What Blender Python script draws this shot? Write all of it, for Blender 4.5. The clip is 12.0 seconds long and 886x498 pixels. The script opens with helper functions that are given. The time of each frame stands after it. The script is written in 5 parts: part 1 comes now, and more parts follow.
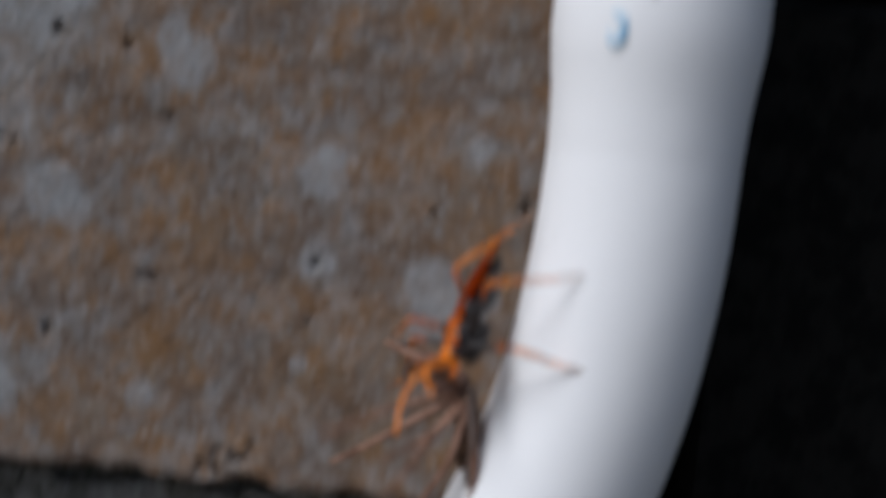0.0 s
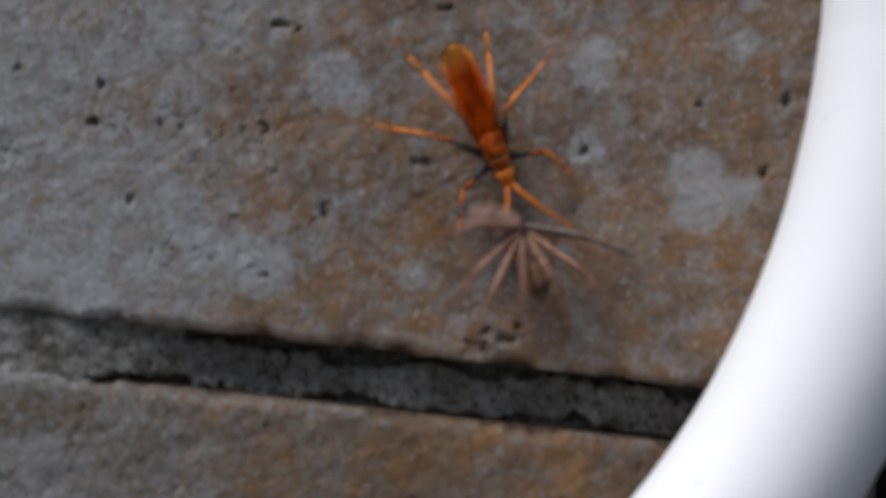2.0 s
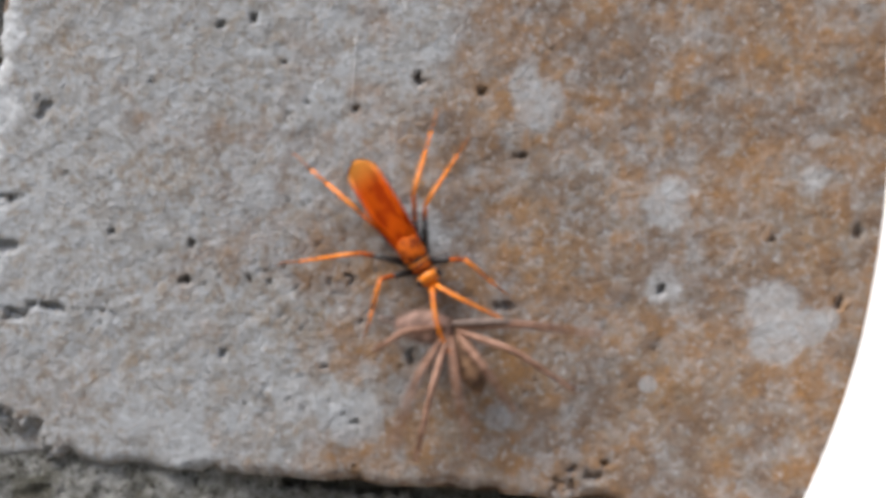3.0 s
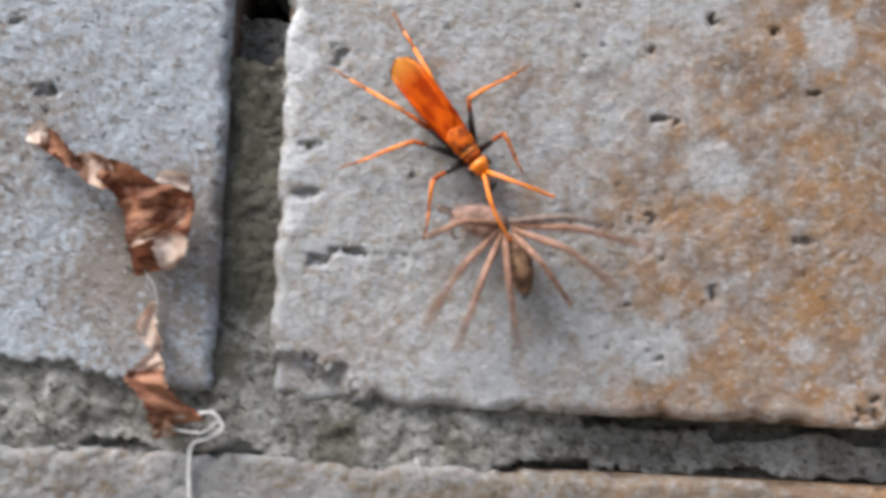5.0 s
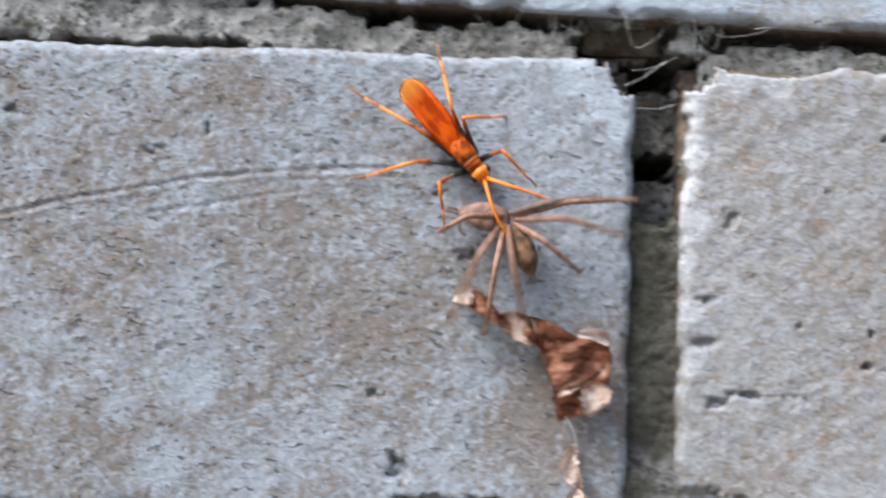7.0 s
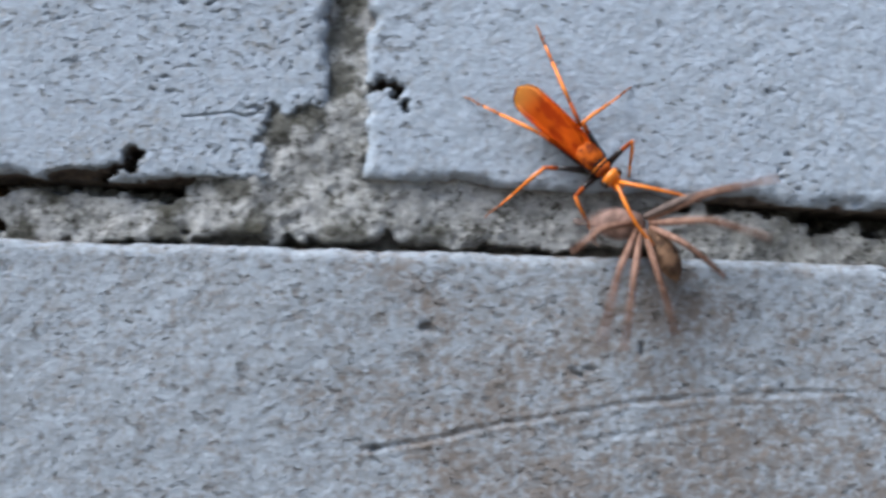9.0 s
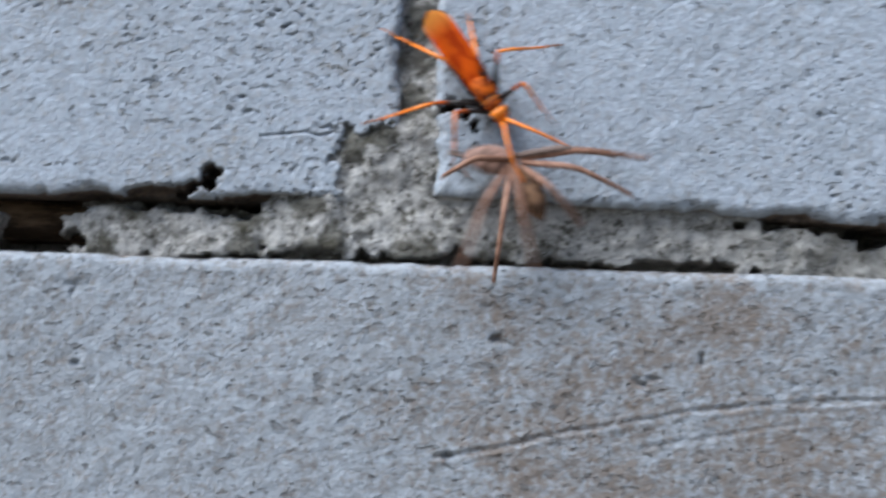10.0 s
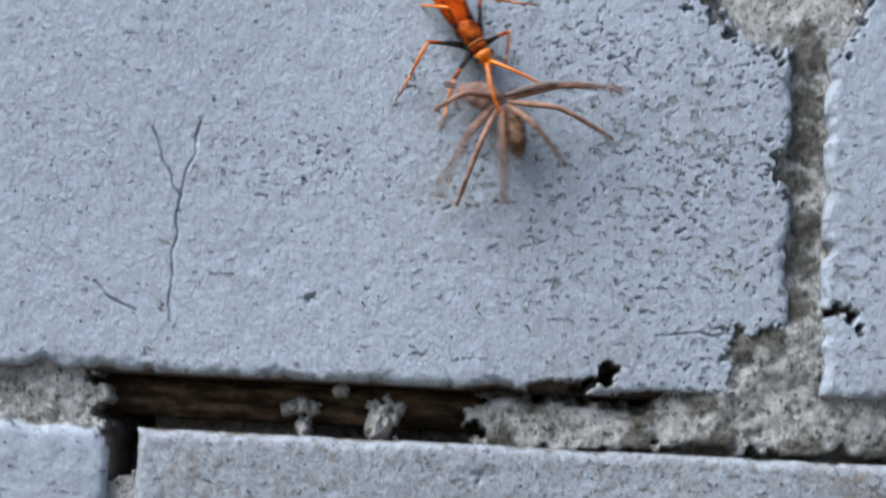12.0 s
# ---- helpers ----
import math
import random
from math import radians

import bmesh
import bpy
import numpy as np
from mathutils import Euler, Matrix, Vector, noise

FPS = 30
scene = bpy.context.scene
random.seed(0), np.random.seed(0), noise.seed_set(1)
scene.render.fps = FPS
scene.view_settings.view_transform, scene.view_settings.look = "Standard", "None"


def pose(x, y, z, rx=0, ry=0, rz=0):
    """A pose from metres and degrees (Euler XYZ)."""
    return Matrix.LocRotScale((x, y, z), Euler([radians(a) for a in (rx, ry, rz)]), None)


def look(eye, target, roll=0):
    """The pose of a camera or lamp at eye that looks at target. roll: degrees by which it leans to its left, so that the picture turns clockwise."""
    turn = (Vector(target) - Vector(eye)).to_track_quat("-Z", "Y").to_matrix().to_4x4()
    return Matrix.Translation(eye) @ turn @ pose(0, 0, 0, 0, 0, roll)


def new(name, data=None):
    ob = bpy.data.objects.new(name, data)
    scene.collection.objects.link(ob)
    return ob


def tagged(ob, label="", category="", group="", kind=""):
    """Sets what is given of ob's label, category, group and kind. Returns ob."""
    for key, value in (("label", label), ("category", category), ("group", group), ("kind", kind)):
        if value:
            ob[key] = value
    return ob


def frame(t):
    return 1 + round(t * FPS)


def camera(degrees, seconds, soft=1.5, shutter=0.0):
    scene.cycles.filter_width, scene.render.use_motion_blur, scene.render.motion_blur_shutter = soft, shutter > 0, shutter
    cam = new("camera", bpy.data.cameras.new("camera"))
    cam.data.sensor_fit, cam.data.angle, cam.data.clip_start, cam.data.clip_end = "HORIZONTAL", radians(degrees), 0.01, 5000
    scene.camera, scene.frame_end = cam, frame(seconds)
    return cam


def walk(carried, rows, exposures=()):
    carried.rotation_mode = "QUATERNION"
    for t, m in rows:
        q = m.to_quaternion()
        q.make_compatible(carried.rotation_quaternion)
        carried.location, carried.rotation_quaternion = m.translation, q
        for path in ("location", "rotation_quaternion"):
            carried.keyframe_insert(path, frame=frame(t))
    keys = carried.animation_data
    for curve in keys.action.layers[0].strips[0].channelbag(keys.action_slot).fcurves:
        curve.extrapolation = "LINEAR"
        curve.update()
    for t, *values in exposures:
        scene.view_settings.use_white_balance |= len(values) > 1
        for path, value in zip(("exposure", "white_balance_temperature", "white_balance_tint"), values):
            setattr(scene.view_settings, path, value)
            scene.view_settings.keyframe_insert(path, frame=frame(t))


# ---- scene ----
# The wall face lies in the plane y = 0, and the camera looks at it along +y.
Z0 = 0.60  # height of the bed joint's lower edge over the ground
SECONDS = 12.0

# ---- camera ----
cam = camera(28.0, SECONDS, soft=2.3, shutter=0.6)
cam.data.dof.use_dof, cam.data.dof.focus_distance, cam.data.dof.aperture_fstop = True, 0.292, 16.0
PATH = [
    (0, (0.11802, -0.23411, 0.57347), (0.11845, 0.06525, 0.55390), 5.82),
    (0.3, (0.12050, -0.23503, 0.55282), (0.11525, 0.06463, 0.53964), 5.42),
    (0.5, (0.12265, -0.23453, 0.55304), (0.11153, 0.06511, 0.54358), 5.23),
    (0.7, (0.11536, -0.23870, 0.56161), (0.10276, 0.06053, 0.54429), 5.29),
    (1, (0.10294, -0.24177, 0.56121), (0.09246, 0.05729, 0.53998), 6.55),
    (1.2, (0.10433, -0.24307, 0.55281), (0.09503, 0.05648, 0.53917), 6.89),
    (1.5, (0.10102, -0.24502, 0.54959), (0.09556, 0.05460, 0.53556), 7.11),
    (1.7, (0.09833, -0.24595, 0.54341), (0.09292, 0.05384, 0.53357), 7.13),
    (2, (0.08483, -0.24466, 0.53834), (0.08374, 0.05534, 0.53907), 6.44),
    (2.2, (0.08514, -0.24391, 0.54470), (0.07575, 0.05591, 0.54921), 6.13),
    (2.5, (0.08458, -0.24517, 0.54853), (0.07014, 0.05443, 0.55384), 4.99),
    (2.7, (0.08429, -0.24796, 0.54948), (0.06864, 0.05155, 0.55647), 4.45),
    (4.3, (0.04778, -0.25893, 0.53123), (0.04475, 0.04023, 0.55345), 2.86),
    (4.5, (0.04073, -0.25749, 0.52720), (0.03720, 0.04178, 0.54783), 2.38),
    (4.8, (0.03745, -0.25642, 0.53202), (0.03033, 0.04313, 0.54674), 2.77),
    (5, (0.03168, -0.25631, 0.53457), (0.02734, 0.04331, 0.54890), 2.88),
    (5.2, (0.02749, -0.25629, 0.53661), (0.02413, 0.04342, 0.54934), 2.59),
    (5.5, (0.02087, -0.25606, 0.54193), (0.01899, 0.04379, 0.55101), 2.26),
    (5.8, (0.00981, -0.26590, 0.55180), (0.00885, 0.03406, 0.55681), 1.81),
    (6, (0.00405, -0.29054, 0.55763), (0.00366, 0.00943, 0.56192), 1.47),
    (6.2, (-0.00235, -0.30534, 0.54954), (-0.00255, -0.00566, 0.56345), 1.46),
    (6.5, (-0.01095, -0.30056, 0.54656), (-0.00928, -0.00104, 0.56345), 1.41),
    (6.7, (-0.02169, -0.29188, 0.54764), (-0.02100, 0.00753, 0.56645), 1.56),
    (8.3, (-0.06288, -0.28089, 0.57916), (-0.08213, 0.01810, 0.59454), 1.85),
    (8.5, (-0.07818, -0.26390, 0.58542), (-0.09536, 0.03518, 0.60150), 1.97),
    (8.8, (-0.08610, -0.26519, 0.58114), (-0.10067, 0.03347, 0.60539), 1.89),
    (9, (-0.09778, -0.26652, 0.58150), (-0.10475, 0.03265, 0.60268), 1.80),
    (9.2, (-0.10316, -0.26671, 0.57855), (-0.10909, 0.03235, 0.60160), 2.27),
    (9.5, (-0.11568, -0.26745, 0.58261), (-0.11475, 0.03174, 0.60461), 2.20),
    (9.7, (-0.12107, -0.26933, 0.57991), (-0.11920, 0.02976, 0.60314), 2.25),
    (10, (-0.12164, -0.27726, 0.58104), (-0.11428, 0.02176, 0.60405), 1.67),
    (10.2, (-0.13940, -0.28110, 0.58653), (-0.12480, 0.01801, 0.60454), 0.91),
    (10.5, (-0.14737, -0.28747, 0.58966), (-0.13750, 0.01149, 0.61267), 1.91),
    (10.8, (-0.14604, -0.28934, 0.58585), (-0.14049, 0.00880, 0.61875), 3.36),
    (11, (-0.15681, -0.28648, 0.58577), (-0.14761, 0.01163, 0.61810), 2.97),
    (11.2, (-0.15662, -0.28608, 0.58759), (-0.15350, 0.01205, 0.62089), 2.98),
    (11.5, (-0.16857, -0.28720, 0.58896), (-0.16105, 0.01021, 0.62755), 2.88),
    (11.8, (-0.17476, -0.28828, 0.58493), (-0.17789, 0.00835, 0.62970), 3.11),
    (12, (-0.18029, -0.29180, 0.59231), (-0.17979, 0.00547, 0.63265), 2.93),
]
walk(cam, [(t, look(eye, target, roll)) for t, eye, target, roll in PATH],
     exposures=[(0.0, -0.04, 5990, 10), (1.0, -0.08, 5990, 10), (1.5, -0.03, 5990, 10), (2.0, 0.09, 6120, 10), (2.5, 0.80, 6500, 10), (4.5, 1.54, 6480, 10),
                (6.5, 1.69, 6330, 10), (8.5, 1.29, 5870, 8), (12.0, 1.20, 5950, 8)])


# ---- light: a bright overcast sky, softly brighter from the upper left ----
SUN_EL, SUN_AZ = radians(52), radians(-54)
world = bpy.data.worlds.new("sky")
world.use_nodes = True
scene.world = world
wn = world.node_tree.nodes
sky = wn.new("ShaderNodeTexSky")
sky.sky_type, sky.sun_disc = "NISHITA", False
sky.sun_elevation, sky.sun_rotation = SUN_EL, radians(180) + SUN_AZ * -1
sky.air_density, sky.dust_density = 1.0, 3.0
world.node_tree.links.new(sky.outputs[0], wn["Background"].inputs[0])
wn["Background"].inputs[1].default_value = 0.075
sun = new("sun", bpy.data.lights.new("sun", "SUN"))
sun.data.energy, sun.data.angle, sun.data.color = 2.5, radians(32), (1.0, 0.985, 0.97)
toward = Vector((math.sin(SUN_AZ) * math.cos(SUN_EL), -math.cos(SUN_AZ) * math.cos(SUN_EL), math.sin(SUN_EL)))
sun.matrix_world = look(toward * 5, (0, 0, 0))


# ---- materials ----
class Mat:
    """A node material with short ways to add noise, ramps and mixes."""

    def __init__(self, name, rough=0.8, spec=0.3):
        self.m = bpy.data.materials.new(name)
        self.m.use_nodes = True
        self.t = self.m.node_tree
        self.b = self.t.nodes["Principled BSDF"]
        self.b.inputs["Roughness"].default_value = rough
        self.b.inputs["Specular IOR Level"].default_value = spec
        self.vec = None

    def node(self, kind, **values):
        n = self.t.nodes.new(kind)
        for k, v in values.items():
            n.inputs[k].default_value = v
        return n

    def link(self, a, b):
        self.t.links.new(a, b)

    def coords(self, spread=0.0):
        """Object space, shifted by the piece's random number."""
        if self.vec is None:
            tc = self.node("ShaderNodeTexCoord")
            self.vec = tc.outputs["Object"]
            if spread:
                info, mul, add = self.node("ShaderNodeObjectInfo"), self.node("ShaderNodeMath"), self.node("ShaderNodeVectorMath")
                mul.operation, mul.inputs[1].default_value = "MULTIPLY", spread
                self.link(info.outputs["Random"], mul.inputs[0])
                self.link(self.vec, add.inputs[0])
                self.link(mul.outputs[0], add.inputs[1])
                self.vec = add.outputs[0]
        return self.vec

    def noise(self, scale, detail=4.0, rough=0.6, stretch=None):
        n = self.node("ShaderNodeTexNoise")
        n.inputs["Scale"].default_value = scale
        n.inputs["Detail"].default_value, n.inputs["Roughness"].default_value = detail, rough
        v = self.coords()
        if stretch:
            mp = self.node("ShaderNodeMapping")
            mp.inputs["Scale"].default_value = stretch
            self.link(v, mp.inputs[0])
            v = mp.outputs[0]
        self.link(v, n.inputs["Vector"])
        return n.outputs[0]

    def ramp(self, value, lo, hi, a=0.0, b=1.0):
        n = self.node("ShaderNodeMapRange")
        n.interpolation_type = "SMOOTHSTEP"
        for k, v in zip((1, 2, 3, 4), (lo, hi, a, b)):
            n.inputs[k].default_value = v
        self.link(value, n.inputs[0])
        return n.outputs[0]

    def math(self, op, a, b):
        n = self.node("ShaderNodeMath")
        n.operation = op
        for k, v in enumerate((a, b)):
            if isinstance(v, (int, float)):
                n.inputs[k].default_value = v
            else:
                self.link(v, n.inputs[k])
        return n.outputs[0]

    def mix(self, fac, a, b):
        n = self.node("ShaderNodeMix")
        n.data_type = "RGBA"
        for k, v in ((0, fac), (6, a), (7, b)):
            if isinstance(v, tuple):
                n.inputs[k].default_value = (*v, 1.0)
            elif isinstance(v, (int, float)):
                n.inputs[k].default_value = v
            else:
                self.link(v, n.inputs[k])
        return n.outputs[2]

    def color(self, value):
        if isinstance(value, tuple):
            self.b.inputs["Base Color"].default_value = (*value, 1.0)
        else:
            self.link(value, self.b.inputs["Base Color"])
        return self

    def bump(self, *layers):
        """Layers of (height, metres)."""
        normal = None
        for height, metres in layers:
            n = self.node("ShaderNodeBump")
            n.inputs["Strength"].default_value, n.inputs["Distance"].default_value = 1.0, metres
            self.link(height, n.inputs["Height"])
            if normal:
                self.link(normal, n.inputs["Normal"])
            normal = n.outputs[0]
        self.link(normal, self.b.inputs["Normal"])
        return self


def brick_material(name, pale, grey, brown, brownness, rusty=None, splashes=(), patches=(), flecks=0.5, specks=0.28, relief=0.6, mottle=0.5, stains=(), pores=()):
    """Weathered fired brick: a pale skin, worn to brown in cloudy patches, with dark specks, rust and lime splashes."""
    k = Mat(name, 0.92, 0.15)
    k.coords(0.7)
    cloud, fleck, grain, speck, fine = k.noise(55, 8, 0.7), k.noise(380, 6, 0.75), k.noise(1300, 3, 0.6), k.noise(1250, 2, 0.5), k.noise(800, 5, 0.75)
    c = k.mix(k.ramp(fleck, 0.36, 0.60), grey, pale)
    both = k.math("ADD", k.math("MULTIPLY", cloud, mottle), k.math("MULTIPLY", fine, 1 - mottle))
    c = k.mix(k.ramp(k.noise(620, 5, 0.7), 0.52, 0.60, 0, flecks), c, tuple(0.65 * a + 0.35 * b for a, b in zip(brown, grey)))
    for x, z, r, more in patches:
        pos, dis = k.node("ShaderNodeNewGeometry"), k.node("ShaderNodeVectorMath")
        dis.operation = "DISTANCE"
        k.link(pos.outputs["Position"], dis.inputs[0])
        dis.inputs[1].default_value = (x / 100, 0.0, Z0 + z / 100)
        both = k.math("ADD", both, k.ramp(dis.outputs["Value"], r / 100 * 0.4, r / 100 * 1.3, more, 0))
    c = k.mix(k.ramp(both, 0.58 - brownness, 0.72 - brownness, 0, 0.8), c, brown)
    if rusty is not None:
        pos, sep = k.node("ShaderNodeNewGeometry"), k.node("ShaderNodeSeparateXYZ")
        k.link(pos.outputs["Position"], sep.inputs[0])
        where = k.ramp(sep.outputs["X"], 0.02, 0.115, *rusty)
        for x, z, rx, rz, more in stains:
            dx, dz = k.math("MULTIPLY", k.math("SUBTRACT", sep.outputs["X"], x / 100), 100 / rx), k.math("MULTIPLY", k.math("SUBTRACT", sep.outputs["Z"], Z0 + z / 100), 100 / rz)
            far = k.math("POWER", k.math("ADD", k.math("MULTIPLY", dx, dx), k.math("MULTIPLY", dz, dz)), 0.5)
            where = k.math("ADD", where, k.ramp(far, 0.3, 1.3, more, 0))
        cloudy = k.math("ADD", k.math("MULTIPLY", k.noise(48, 7, 0.7), 0.7), k.math("MULTIPLY", k.noise(190, 5, 0.7, (1.5, 1, 0.7)), 0.3))
        rust = k.ramp(k.math("ADD", cloudy, where), 0.60, 0.80, 0, 0.85)
        fine_rust = k.ramp(k.noise(260, 5, 0.7), 0.35, 0.6, 0.4, 1.0)
        earth = k.mix(k.ramp(k.noise(90, 5, 0.7), 0.40, 0.62), (0.130, 0.076, 0.044), (0.245, 0.120, 0.038))
        c = k.mix(k.math("MULTIPLY", rust, fine_rust), c, earth)
    for x, z, r, *white in splashes:
        pos, dis = k.node("ShaderNodeNewGeometry"), k.node("ShaderNodeVectorMath")
        wob = k.node("ShaderNodeTexNoise")
        wob.inputs["Scale"].default_value, wob.inputs["Detail"].default_value, wob.inputs["Roughness"].default_value = 260, 6, 0.7
        k.link(pos.outputs["Position"], wob.inputs["Vector"])
        dis.operation = "DISTANCE"
        k.link(pos.outputs["Position"], dis.inputs[0])
        dis.inputs[1].default_value = (x / 100, 0.0, Z0 + z / 100)
        d = k.math("ADD", dis.outputs["Value"], k.math("MULTIPLY", k.math("SUBTRACT", wob.outputs[0], 0.5), min(0.008, 0.011 * r)))
        c = k.mix(k.math("MULTIPLY", k.ramp(d, r / 100 * 0.75, r / 100 * 1.15, 0.72, 0), k.ramp(fine, 0.3, 0.6, 0.5, 1.0)), c, tuple((white[0] if white else 1.04) * v for v in pale))
    c = k.mix(k.ramp(k.noise(900, 3, 0.6), 0.58, 0.64, 0, 0.8 * specks), c, tuple(min(0.6, 1.3 * v) for v in pale))
    c = k.mix(k.ramp(speck, 0.63, 0.67, 0, specks), c, (0.06, 0.05, 0.042))
    c = k.mix(k.ramp(grain, 0.3, 0.7, 0.0, 0.25), c, (0.11, 0.10, 0.09))
    shape = k.node("ShaderNodeNewGeometry")
    # convex edges whitened in the colour: wear, plus the bright rim from the sky
    c = k.mix(k.ramp(shape.outputs["Pointiness"], 0.53, 0.62, 0, 0.55), c, (0.52, 0.53, 0.54))
    # inward faces turn dark brown: raw clay, plus shade painted into chips and edges
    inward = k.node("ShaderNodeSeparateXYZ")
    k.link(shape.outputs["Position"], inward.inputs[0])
    clay_shade = k.mix(k.ramp(fine, 0.4, 0.6), (0.075, 0.050, 0.033), (0.17, 0.115, 0.075))
    c = k.mix(k.ramp(inward.outputs["Y"], 0.0016, 0.0030, 0, 0.85), c, clay_shade)
    k.color(c)
    layers = [(k.noise(520, 5, 0.8), 0.0006 * relief), (k.noise(1600, 3, 0.7), 0.0004 * relief)]
    if pores:
        where = k.ramp(k.noise(150, 5, 0.7), 0.36, 0.66, -0.055, 0.03)
        for x, z, r, more in pores:
            dis = k.node("ShaderNodeVectorMath")
            dis.operation = "DISTANCE"
            k.link(shape.outputs["Position"], dis.inputs[0])
            dis.inputs[1].default_value = (x / 100, 0.0, Z0 + z / 100)
            where = k.math("ADD", where, k.ramp(dis.outputs["Value"], r / 100 * 0.4, r / 100 * 1.2, more, 0))
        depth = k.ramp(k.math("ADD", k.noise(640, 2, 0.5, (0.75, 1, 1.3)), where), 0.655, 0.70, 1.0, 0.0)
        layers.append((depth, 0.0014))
        # pore hollows are also darkened in the colour, as the shade inside them
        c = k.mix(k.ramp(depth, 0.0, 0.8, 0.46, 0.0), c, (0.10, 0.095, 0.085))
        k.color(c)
    k.bump(*layers)
    return k.m


LOWER_SPLASHES = [(11.78, -4.72, 0.42), (11.83, -5.15, 0.38), (12.25, -4.92, 0.28), (12.52, -4.80, 0.18), (2.88, -6.90, 0.26), (3.55, -7.15, 0.42), (3.75, -7.42, 0.30), (5.97, -6.68, 0.42),
                  (5.65, -6.55, 0.30), (5.15, -6.48, 0.36), (8.28, -2.05, 0.38), (8.05, -1.75, 0.25), (10.18, -3.36, 0.34), (10.25, -3.10, 0.2), (12.22, -2.82, 0.2), (10.08, -5.90, 0.13), (8.0, -6.5, 0.22),
                  (10.18, -4.52, 0.24), (6.6, -3.9, 0.42), (6.9, -4.15, 0.3), (4.37, -3.6, 0.3), (0.7, -6.4, 0.34), (2.4, -6.55, 0.2),
                  (0.55, -0.35, 0.32, 1.7), (0.45, -0.9, 0.28, 1.75), (0.5, -1.5, 0.32, 1.75), (0.42, -2.1, 0.28, 1.7), (0.5, -2.7, 0.32, 1.65), (0.42, -3.3, 0.26, 1.55), (0.55, -4.1, 0.22, 1.45), (0.6, -4.9, 0.24, 1.45), (1.2, -0.3, 0.30, 1.4), (1.9, -0.35, 0.28, 1.35)]
RUST_STAINS = [(11.5, -1.96, 1.1, 0.8, 0.16), (10.95, -3.0, 0.5, 1.2, 0.12), (7.65, -1.5, 0.6, 0.8, 0.14), (9.0, -6.95, 3.6, 0.5, 0.14), (10.4, -6.7, 0.8, 0.5, 0.10), (5.6, -5.8, 0.8, 0.5, 0.10), (3.2, -2.75, 1.2, 0.35, 0.12),
               (8.0, -5.0, 0.5, 0.4, 0.12), (6.2, -4.3, 0.8, 0.6, 0.06), (7.4, -2.1, 0.4, 1.3, 0.10), (13.2, -4.5, 0.9, 2.2, 0.05), (2.2, -2.3, 1.0, 0.4, 0.06), (6.8, -7.3, 2.0, 0.4, 0.10)]
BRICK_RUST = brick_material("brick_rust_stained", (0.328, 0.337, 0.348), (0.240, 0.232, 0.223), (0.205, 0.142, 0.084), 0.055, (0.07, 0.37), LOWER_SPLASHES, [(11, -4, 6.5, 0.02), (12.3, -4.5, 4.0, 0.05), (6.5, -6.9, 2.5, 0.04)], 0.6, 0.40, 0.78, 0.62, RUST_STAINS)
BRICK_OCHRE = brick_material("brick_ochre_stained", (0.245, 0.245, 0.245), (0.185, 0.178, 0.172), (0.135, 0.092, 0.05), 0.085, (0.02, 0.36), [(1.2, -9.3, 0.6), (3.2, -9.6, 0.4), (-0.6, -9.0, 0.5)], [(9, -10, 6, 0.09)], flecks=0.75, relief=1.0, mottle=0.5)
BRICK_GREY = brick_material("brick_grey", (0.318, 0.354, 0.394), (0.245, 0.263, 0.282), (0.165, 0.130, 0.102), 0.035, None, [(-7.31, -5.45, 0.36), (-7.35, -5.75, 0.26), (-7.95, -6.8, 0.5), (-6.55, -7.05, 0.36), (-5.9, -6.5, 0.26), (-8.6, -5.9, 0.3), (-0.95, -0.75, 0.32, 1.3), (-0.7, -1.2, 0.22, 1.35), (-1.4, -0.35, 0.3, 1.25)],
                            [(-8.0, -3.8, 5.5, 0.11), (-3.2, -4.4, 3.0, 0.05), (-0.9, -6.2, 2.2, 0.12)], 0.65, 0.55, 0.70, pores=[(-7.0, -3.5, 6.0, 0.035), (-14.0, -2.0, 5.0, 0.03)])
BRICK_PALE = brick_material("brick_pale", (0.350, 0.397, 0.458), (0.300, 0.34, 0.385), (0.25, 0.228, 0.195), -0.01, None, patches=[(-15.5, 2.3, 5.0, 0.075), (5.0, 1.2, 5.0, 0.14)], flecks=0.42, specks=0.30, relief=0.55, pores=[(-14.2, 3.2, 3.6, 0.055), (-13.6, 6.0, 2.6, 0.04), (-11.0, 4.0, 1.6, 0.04)])


